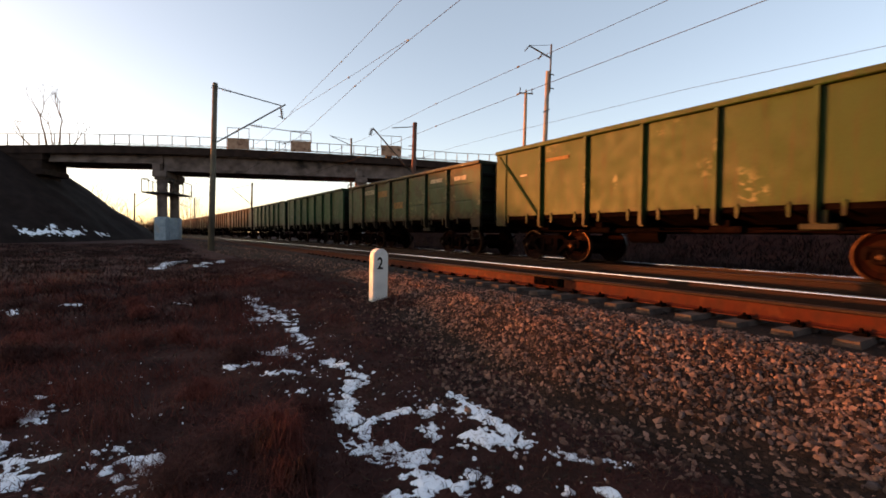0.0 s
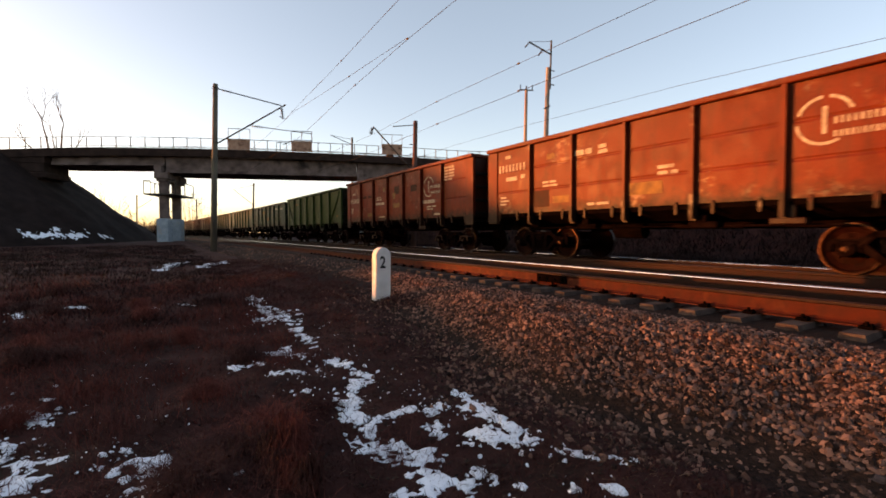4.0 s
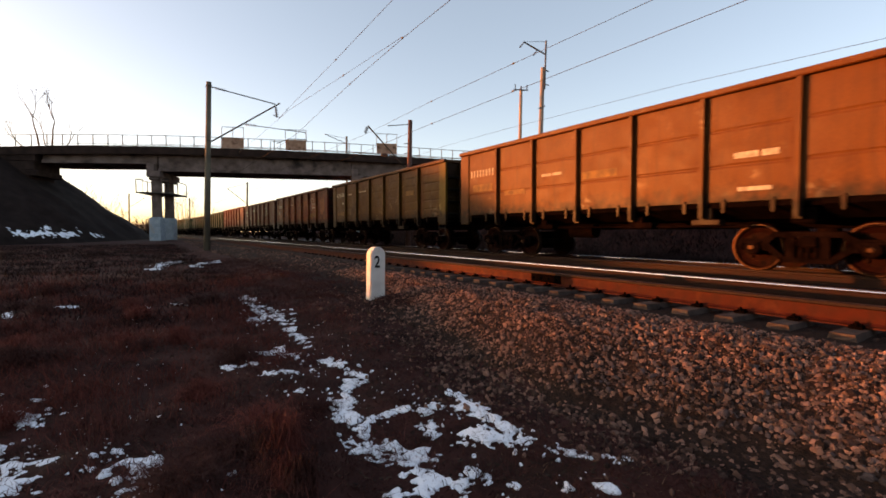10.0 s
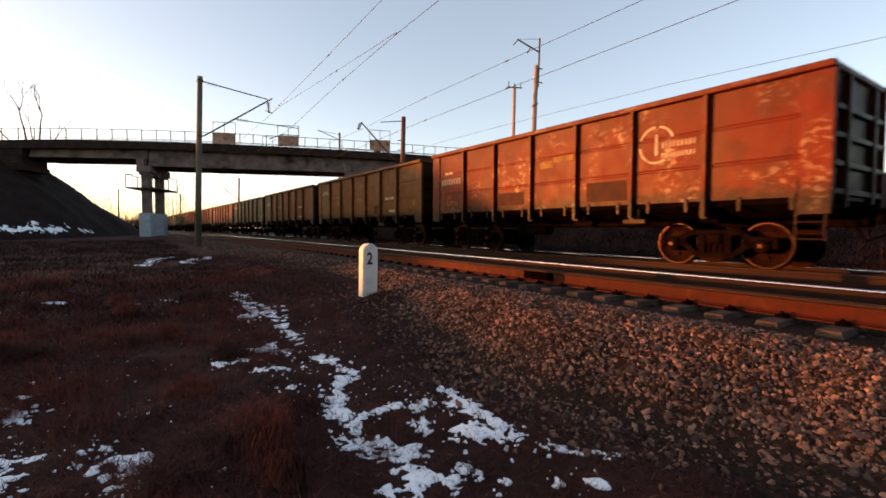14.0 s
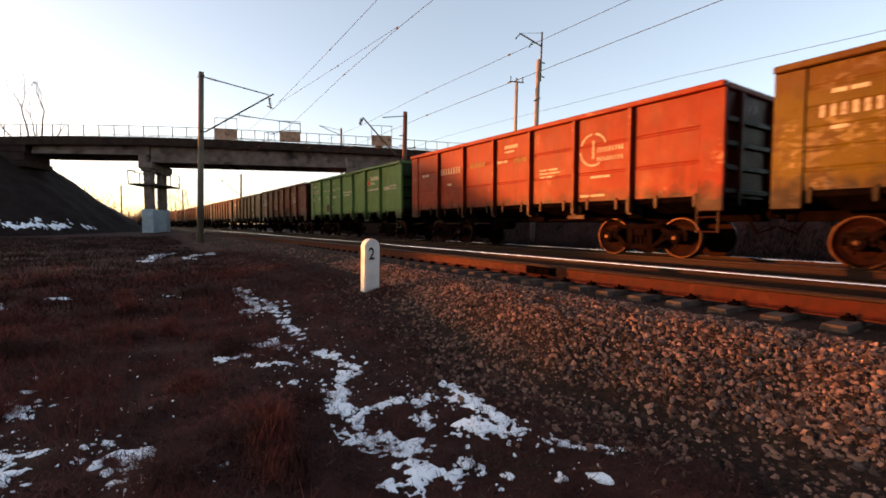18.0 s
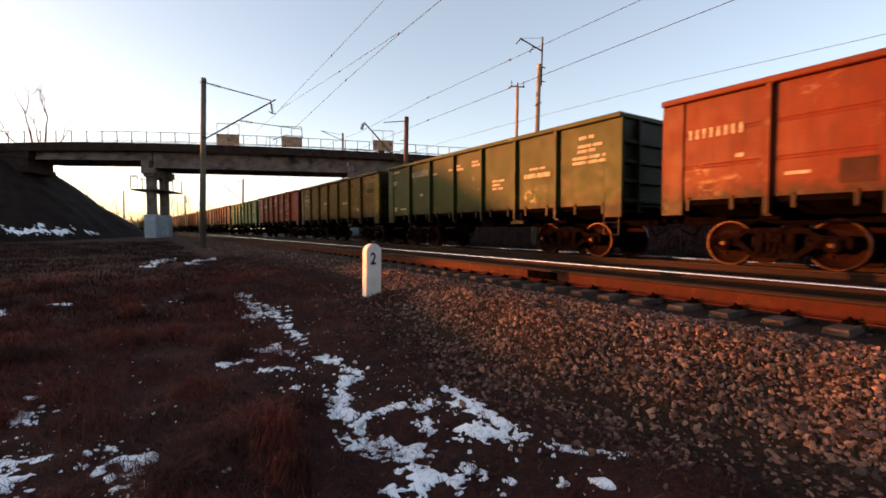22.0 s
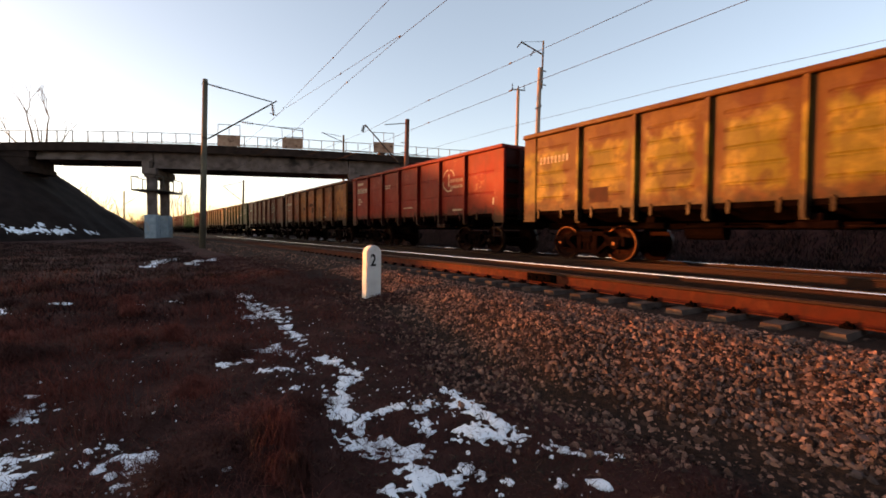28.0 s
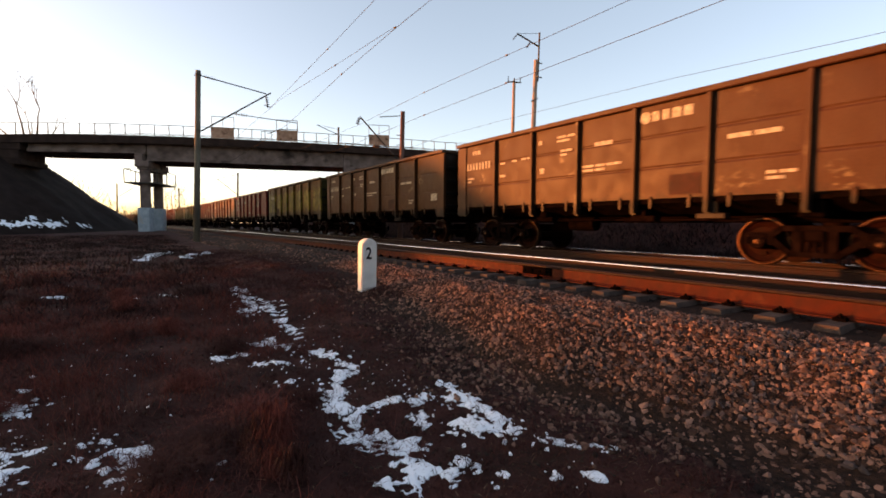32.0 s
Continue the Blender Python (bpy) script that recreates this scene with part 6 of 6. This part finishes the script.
def bars_row(d, z, widths, h=0.07, gap=0.06):
    out = []
    for w in widths:
        out.append((d, z, w, h))
        d += w + gap
    return out


ORANGE, BRICK = (0.2, 0.07, 0.035), (0.15, 0.035, 0.02)
BROWN, OCHRE = (0.08, 0.045, 0.035), (0.15, 0.10, 0.06)
GREEN, LIME = (0.035, 0.25, 0.13), (0.31, 0.76, 0.27)


def spot(k, fx, fz):
    """Distance from the leading corner and height of a place on side sheet k (fractions along and up)."""
    return EDGES[k] + fx * (EDGES[k + 1] - EDGES[k]), 1.35 + 2.2 * fz


def line(k, fx, fz, width, h=0.07, words=1):
    """One line of lettering, broken into words of uneven length."""
    d, z = spot(k, fx, fz)
    cuts = [1.0 + 0.45 * math.sin(7.3 * i + 11 * fx + k) for i in range(words)]
    gap = 0.055 if words > 1 else 0
    unit = (width - gap * (words - 1)) / sum(cuts)
    return bars_row(d, z, [unit * c for c in cuts], h, gap)


def lines(k, fx, fz, widths, h=0.06, pitch=0.11):
    """Several lines under one another."""
    out = []
    for i, w in enumerate(widths):
        out += line(k, fx, fz - i * pitch / 2.2, w, h, 1 + int(w > 0.45) + int(w > 0.8))
    return out


def num(k, fx, fz, size=0.23):
    d, z = spot(k, fx, fz)
    return [("number", d, z, size, 8)]


def patch(k, fx, fz, w, h):
    """A dark repainted square."""
    d, z = spot(k, fx, fz)
    return [("patch", d, z, w, h)]


def faded(k, fx, fz, w, h):
    """A worn pale block of old lettering."""
    d, z = spot(k, fx, fz)
    return [("faded", d, z, w, h)]


RING = (9.62, 2.76, 0.44)
FLEET_MARKS = (num(0, 0.24, 0.62, 0.24) + line(0, 0.40, 0.86, 0.42, 0.13, 3) + lines(0, 0.27, 0.47, [0.36, 0.2]) + lines(1, 0.12, 0.64, [0.25]) + lines(1, 0.45, 0.65, [0.22]) + line(1, 0.7, 0.66, 0.4, 0.06, 2)
               + line(1, 0.12, 0.45, 0.26, 0.08) + lines(2, 0.55, 0.86, [0.62, 0.45]) + line(2, 0.12, 0.82, 0.16, 0.12) + lines(2, 0.62, 0.68, [0.42, 0.24]) + line(2, 0.17, 0.43, 0.16, 0.16)
               + line(3, 0.3, 0.68, 0.55, 0.1) + lines(3, 0.08, 0.44, [1.2, 0.7], 0.06) + line(5, 0.2, 0.55, 0.95, 0.09, 2) + lines(5, 0.62, 0.2, [0.5, 0.3]) + line(6, 0.55, 0.18, 0.42, 0.28) + line(0, 0.1, 0.1, 0.1, 0.06))
TOP_LOGO = [(7.72, 3.2, 0.17, 0.22), (7.97, 3.2, 0.16, 0.22), (8.2, 3.2, 0.2, 0.22), (8.46, 3.2, 0.2, 0.22)] + patch(4, 0.5, 0.06, 0.7, 0.45)
WORDS = {
    0: faded(1, 0.1, 0.75, 0.9, 0.1) + lines(0, 0.55, 0.6, [0.3]) + faded(6, 0.55, 0.2, 0.6, 0.14),
    1: num(0, 0.2, 0.52, 0.24) + line(0, 0.4, 0.74, 0.35, 0.08) + lines(0, 0.28, 0.36, [0.3, 0.3, 0.22]) + patch(1, 0.15, 0.6, 0.45, 0.14) + patch(1, 0.55, 0.6, 0.6, 0.14) + faded(1, 0.5, 0.14, 0.7, 0.2)
       + faded(2, 0.65, 0.70, 0.28, 0.2) + lines(2, 0.2, 0.56, [0.5, 0.62]) + line(2, 0.15, 0.4, 1.0, 0.12, 2) + line(2, 0.38, 0.1, 0.65, 0.06, 2) + patch(3, 0.42, 0.6, 0.5, 0.38) + faded(3, 0.3, 0.5, 0.3, 0.3)
       + faded(3, 0.32, 0.3, 0.72, 0.22) + patch(4, 0.4, 0.6, 0.55, 0.3) + line(5, 0.05, 0.32, 1.0, 0.14, 2) + lines(5, 0.25, 0.24, [0.75, 0.5]) + line(5, 0.6, 0.08, 0.6, 0.08) + lines(6, 0.06, 0.92, [0.7, 0.75, 0.7, 0.72, 0.55], 0.07, 0.12),
    2: num(0, 0.26, 0.66, 0.24) + line(0, 0.42, 0.86, 0.28, 0.1) + line(0, 0.44, 0.52, 0.55, 0.13, 1) + line(0, 0.78, 0.54, 0.2, 0.12) + lines(0, 0.3, 0.26, [0.3, 0.45, 0.3]) + faded(1, 0.4, 0.74, 0.3, 0.16) + lines(1, 0.3, 0.42, [0.55, 0.6])
       + patch(1, 0.08, 0.1, 0.65, 0.5) + faded(1, 0.55, 0.14, 0.7, 0.2) + line(2, 0.03, 0.72, 0.6, 0.14, 2) + lines(2, 0.5, 0.76, [0.25, 0.3], 0.1, 0.14) + line(2, 0.3, 0.08, 0.7, 0.07, 2) + faded(3, 0.05, 0.16, 0.9, 0.3) + lines(3, 0.5, 0.42, [0.4, 0.5], 0.08, 0.14),
    3: num(0, 0.28, 0.66, 0.23) + lines(0, 0.32, 0.5, [0.25, 0.3, 0.2]) + line(0, 0.06, 0.28, 0.16, 0.1) + faded(5, 0.06, 0.22, 1.3, 0.26) + line(2, 0.2, 0.7, 0.6, 0.08, 2),
    4: num(0, 0.28, 0.7, 0.22) + lines(1, 0.2, 0.72, [0.5]) + lines(2, 0.1, 0.74, [1.0]) + line(0, 0.7, 0.5, 0.2, 0.1) + faded(0, 0.35, 0.2, 1.0, 0.2) + faded(5, 0.3, 0.5, 0.7, 0.2),
    5: num(0, 0.28, 0.64, 0.24) + faded(0, 0.35, 0.4, 1.1, 0.26) + faded(1, 0.2, 0.3, 1.0, 0.16) + faded(3, 0.1, 0.4, 1.1, 0.2) + line(5, 0.35, 0.42, 0.8, 0.12, 2) + line(5, 0.4, 0.12, 0.6, 0.08) + faded(6, 0.7, 0.24, 0.4, 0.3) + line(2, 0.2, 0.5, 0.8, 0.08, 2),
    6: num(0, 0.28, 0.7, 0.2) + faded(3, 0.1, 0.4, 1.0, 0.18) + patch(4, 0.52, 0.06, 0.75, 0.48) + line(5, 0.25, 0.38, 0.9, 0.11, 2) + line(5, 0.5, 0.1, 0.55, 0.12) + faded(6, 0.62, 0.2, 0.42, 0.3) + line(6, 0.95, 0.18, 0.1, 0.1) + faded(1, 0.2, 0.55, 1.0, 0.12),
    7: num(0, 0.3, 0.52, 0.22) + faded(3, 0.5, 0.62, 0.8, 0.16) + faded(3, 0.2, 0.56, 0.5, 0.2) + patch(2, 0.1, 0.1, 1.2, 0.4) + patch(4, 0.2, 0.08, 1.2, 0.5) + line(0, 0.4, 0.7, 0.5, 0.08, 2),
    8: num(0, 0.14, 0.66, 0.22) + line(0, 0.18, 0.85, 0.75, 0.09, 2) + line(0, 0.2, 0.46, 0.25, 0.12) + line(0, 0.72, 0.48, 0.25, 0.12) + lines(1, 0.25, 0.68, [0.3]) + lines(1, 0.65, 0.68, [0.3]) + line(1, 0.55, 0.5, 0.25, 0.07) + patch(1, 0.52, 0.1, 0.65, 0.45)
       + line(2, 0.18, 0.84, 0.22, 0.13) + line(2, 0.15, 0.66, 0.5, 0.13) + line(2, 0.15, 0.46, 0.55, 0.15) + line(2, 0.62, 0.7, 0.5, 0.07, 2) + line(2, 0.72, 0.48, 0.2, 0.07) + line(2, 0.1, 0.2, 0.15, 0.1) + line(3, 0.16, 0.56, 1.2, 0.08, 2) + line(3, 0.2, 0.49, 0.8, 0.07)
       + line(5, 0.3, 0.76, 1.1, 0.18, 1) + line(5, 0.3, 0.66, 0.5, 0.11, 1) + line(5, 0.06, 0.53, 1.55, 0.08, 3) + line(6, 0.16, 0.5, 0.55, 0.16) + lines(6, 0.46, 0.56, [0.85, 0.9], 0.08, 0.14),
    9: num(1, 0.06, 0.62, 0.24) + line(0, 0.4, 0.64, 0.5, 0.1, 2) + line(1, 0.35, 0.42, 0.25, 0.09) + faded(2, 0.18, 0.66, 0.9, 0.16) + line(3, 0.3, 0.86, 0.6, 0.1, 1) + line(3, 0.3, 0.8, 0.45, 0.06) + line(3, 0.08, 0.66, 0.5, 0.08, 2) + faded(3, 0.55, 0.64, 0.6, 0.14)
       + lines(4, 0.22, 0.46, [0.7, 0.8, 0.5], 0.05, 0.1) + line(5, 0.3, 0.3, 0.6, 0.06) + line(5, 0.1, 0.08, 0.8, 0.06, 2),
    10: num(0, 0.32, 0.6, 0.21) + line(0, 0.4, 0.78, 0.5, 0.07, 2) + line(0, 0.4, 0.5, 0.25, 0.06) + line(2, 0.5, 0.46, 0.5, 0.1) + line(4, 0.4, 0.4, 0.6, 0.12, 2) + faded(5, 0.25, 0.22, 1.0, 0.14) + line(5, 0.6, 0.2, 0.25, 0.12) + patch(5, 0.15, 0.8, 0.25, 0.16)
       + patch(6, 0.3, 0.6, 0.8, 0.2) + faded(6, 0.08, 0.84, 1.6, 0.18) + faded(6, 0.8, 0.2, 0.3, 0.16),
    11: num(1, 0.05, 0.76, 0.25) + line(0, 0.15, 0.92, 0.75, 0.09, 2) + lines(0, 0.22, 0.72, [0.36, 0.3]) + line(0, 0.28, 0.12, 0.2, 0.18) + line(0, 0.55, 0.14, 0.5, 0.06, 2) + line(1, 0.45, 0.38, 0.25, 0.1) + line(2, 0.08, 0.74, 0.3, 0.07) + line(2, 0.74, 0.76, 0.25, 0.08)
        + lines(3, 0.06, 0.8, [0.25, 0.45], 0.09, 0.13) + lines(3, 0.62, 0.82, [0.35, 0.5], 0.08, 0.12) + lines(4, 0.3, 0.46, [0.6, 0.4, 0.55], 0.07, 0.13) + line(5, 0.34, 0.56, 0.65, 0.06, 2) + line(5, 0.2, 0.45, 1.1, 0.13, 2)
        + lines(6, 0.36, 0.84, [0.5], 0.09) + lines(6, 0.34, 0.74, [0.8, 0.6], 0.08, 0.13) + lines(6, 0.26, 0.6, [1.2, 1.1], 0.08, 0.13),
    12: num(0, 0.27, 0.62, 0.2) + line(0, 0.72, 0.4, 0.15, 0.08) + patch(1, 0.62, 0.1, 0.5, 0.42) + lines(1, 0.15, 0.2, [0.4]) + line(2, 0.2, 0.84, 0.3, 0.08) + lines(3, 0.3, 0.24, [0.6, 0.5], 0.07, 0.12) + faded(4, 0.2, 0.12, 0.7, 0.12)
        + line(5, 0.55, 0.12, 0.6, 0.08, 2) + line(6, 0.88, 0.2, 0.16, 0.12),
    13: num(0, 0.25, 0.62, 0.22) + line(4, 0.96, 0.12, 0.4, 0.1) + patch(3, 0.3, 0.5, 0.7, 0.2) + patch(3, 0.55, 0.3, 0.5, 0.35) + patch(2, 0.5, 0.4, 0.3, 0.2) + patch(4, 0.75, 0.7, 0.4, 0.25) + line(0, 0.35, 0.44, 0.5, 0.08, 2),
    14: num(0, 0.3, 0.66, 0.26) + line(0, 0.32, 0.86, 0.7, 0.12, 2) + lines(0, 0.35, 0.5, [0.35, 0.5, 0.3], 0.07, 0.13) + lines(2, 0.1, 0.72, [0.6, 0.5]) + line(3, 0.2, 0.2, 0.8, 0.06, 2) + line(5, 0.5, 0.1, 0.6, 0.07) + line(6, 0.72, 0.16, 0.25, 0.25),
    15: num(0, 0.3, 0.66, 0.2) + patch(1, 0.2, 0.1, 0.6, 0.4) + faded(6, 0.06, 0.5, 0.6, 0.6),
    16: FLEET_MARKS + TOP_LOGO, 17: FLEET_MARKS + TOP_LOGO, 18: FLEET_MARKS + TOP_LOGO,
    -1: num(1, 0.1, 0.7, 0.22) + faded(2, 0.1, 0.6, 1.1, 0.3) + line(5, 0.2, 0.72, 0.9, 0.16, 2) + line(6, 0.2, 0.7, 0.8, 0.16, 2) + faded(3, 0.2, 0.3, 0.9, 0.3),
}

FLEET = {
    -16: dict(colour=BROWN, worn=0.4), -15: dict(colour=BRICK, worn=0.4), -14: dict(colour=ORANGE, worn=0.5), -13: dict(colour=BROWN, worn=0.4), -12: dict(colour=OCHRE, worn=0.6),
    -11: dict(colour=BROWN, worn=0.4), -10: dict(colour=ORANGE, worn=0.5), -9: dict(colour=OCHRE, worn=0.6), -8: dict(colour=BROWN, worn=0.6), -7: dict(colour=BRICK, worn=0.4),
    -6: dict(colour=BROWN, worn=0.3), -5: dict(colour=BRICK, worn=0.3), -4: dict(colour=BROWN, worn=0.3), -3: dict(colour=GREEN, worn=0.3), -2: dict(colour=GREEN, worn=0.2),
    -1: dict(colour=(0.10, 0.24, 0.14), worn=0.5, H=3.5, label="grey-green open wagon with pale worn patches"),
    0: dict(colour=(0.082, 0.205, 0.052), worn=0.0, H=3.62, pressed=0, brace=True, label="olive green open wagon with diagonal braces"),
    1: dict(jaws=True, colour=(0.55, 0.064, 0.018), worn=0.3, H=3.72, ring=RING, label="red open wagon with faded white ring emblem"),
    2: dict(colour=(0.5, 0.075, 0.022), worn=0.35, H=3.66, ring=RING, label="brick red open wagon with worn white marks"),
    3: dict(jaws=True, pressed=5, colour=(0.5, 0.06, 0.016), worn=0.84, H=3.70, ring=RING, label="red open wagon with large ochre patches"),
    4: dict(corner=(0.085, 0.055, 0.008), pressed=5, colour=(0.3, 0.145, 0.02), worn=0.5, H=3.70, label="brown open wagon with a yellow patch at its end"),
    5: dict(colour=(0.46, 0.16, 0.036), worn=0.2, H=3.74, label="ochre brown open wagon with white number marks"),
    6: dict(colour=(0.47, 0.2, 0.045), worn=0.2, H=3.73, label="ochre brown open wagon with dull patches"),
    7: dict(colour=(0.42, 0.046, 0.016), worn=0.6, H=3.75, ring=RING, label="red open wagon with brown repaired sheets"),
    8: dict(colour=LIME, worn=0.05, H=3.70, pressed=0, extra=[(9.18, 2.78, 0.22, 0.24)], label="light green open wagon with a red and white emblem"),
    9: dict(colour=(0.74, 0.06, 0.02), worn=0.1, H=3.74, ring=RING, label="bright red open wagon with white ring emblem"),
    10: dict(corner=(0.1, 0.07, 0.006), colour=(0.34, 0.23, 0.007), worn=0.42, H=3.72, pressed=5, label="ochre yellow open wagon stained with rust"),
    11: dict(colour=(0.085, 0.19, 0.057), worn=0.1, H=3.70, pressed=0, label="olive green open wagon with white marks"),
    12: dict(colour=(0.53, 0.085, 0.039), worn=0.15, H=3.66, ring=RING, label="orange-red open wagon with white ring emblem"),
    13: dict(jaws=True, colour=(0.74, 0.15, 0.045), worn=0.76, H=3.70, corner=(0.14, 0.045, 0.0095), sheets=[(0.68, 0.125, 0.04), (0.74, 0.16, 0.05), (0.90, 0.31, 0.062), (0.84, 0.23, 0.055), (0.88, 0.29, 0.06), (0.82, 0.22, 0.052), (0.92, 0.33, 0.065)], label="rusty orange open wagon with pale flaking patches"),
    14: dict(colour=(0.72, 0.042, 0.028), worn=0.1, H=3.70, ring=RING, label="bright red open wagon with white ring emblem"),
    15: dict(pressed=5, colour=(0.41, 0.37, 0.04), worn=0.86, H=3.76, label="flaking yellow open wagon with rusty seams"),
    16: dict(colour=(0.225, 0.1, 0.042), worn=0.05, H=3.70, disc=(7.55, 3.31, 0.14), label="clean brown open wagon with many white stencils"),
    17: dict(colour=(0.2, 0.085, 0.042), worn=0.05, H=3.70, disc=(7.55, 3.31, 0.14), label="clean brown open wagon with a white top emblem"),
    18: dict(disc=(7.55, 3.31, 0.14), colour=(0.20, 0.074, 0.03), worn=0.05, H=3.80, label="clean brown open wagon with white stencils"),
}
TRAIN = {}
for k in sorted(FLEET):
    spec = dict(FLEET[k])
    spec.setdefault("H", 3.56)
    spec.setdefault("label", "weathered open goods wagon far down the train")
    TRAIN[k] = wagon(full=k > -4, marks=WORDS.get(k, ()), **spec)


# ---- what moves ----
TRAVEL = [(0.0, 12.36), (6.0, 55.13), (9.0, 76.85), (13.0, 105.85), (19.0, 150.56), (23.0, 180.98), (28.0, 219.4), (32.0, 250.7)]
CURVE = np.polyfit([a for a, _ in TRAVEL], [b for _, b in TRAVEL], 3)


# give and take of the couplings, wagon by wagon
SLACK = {0: 0.09, 1: 0.0, 2: 0.09, 3: 0.1, 4: 0.0, 5: -0.05, 6: -0.17, 7: -0.05, 8: -0.13, 9: -0.10, 10: 0.05, 11: -0.02, 12: -0.07, 13: 0.08, 14: 0.11, 15: 0.14, 16: -0.08, 17: -0.02, 18: 0.06}


def travelled(t):
    """Way along the line of the leading corner of wagon 0."""
    return float(np.polyval(CURVE, t))


def on_line(s):
    """The pose on the far track at s metres along the line."""
    y = s - BEND * BEND * s ** 3 / 6
    return pose(TRACK_2 + bend(y), y, RAIL_2, 0, 0, heading(y))


def motions():
    steps = [k / 15 for k in range(481)]
    spin = [(t, pose(0, 0, WHEEL_R, -math.degrees((travelled(t) - travelled(0)) / WHEEL_R))) for t in steps]
    for k, car in TRAIN.items():
        walk(car, [(t, on_line(travelled(t) - PITCH * k - HALF + SLACK.get(k, 0.0))) for t in range(33)])
        if k < -2:
            continue
        for bogie in [c for c in car.children if c.name.startswith("bogie")]:
            for ws in [c for c in bogie.children if c.name.startswith("wheelset")]:
                y = ws.matrix_basis.translation.y
                walk(ws, [(t, pose(0, y, 0) @ m) for t, m in spin])


motions()
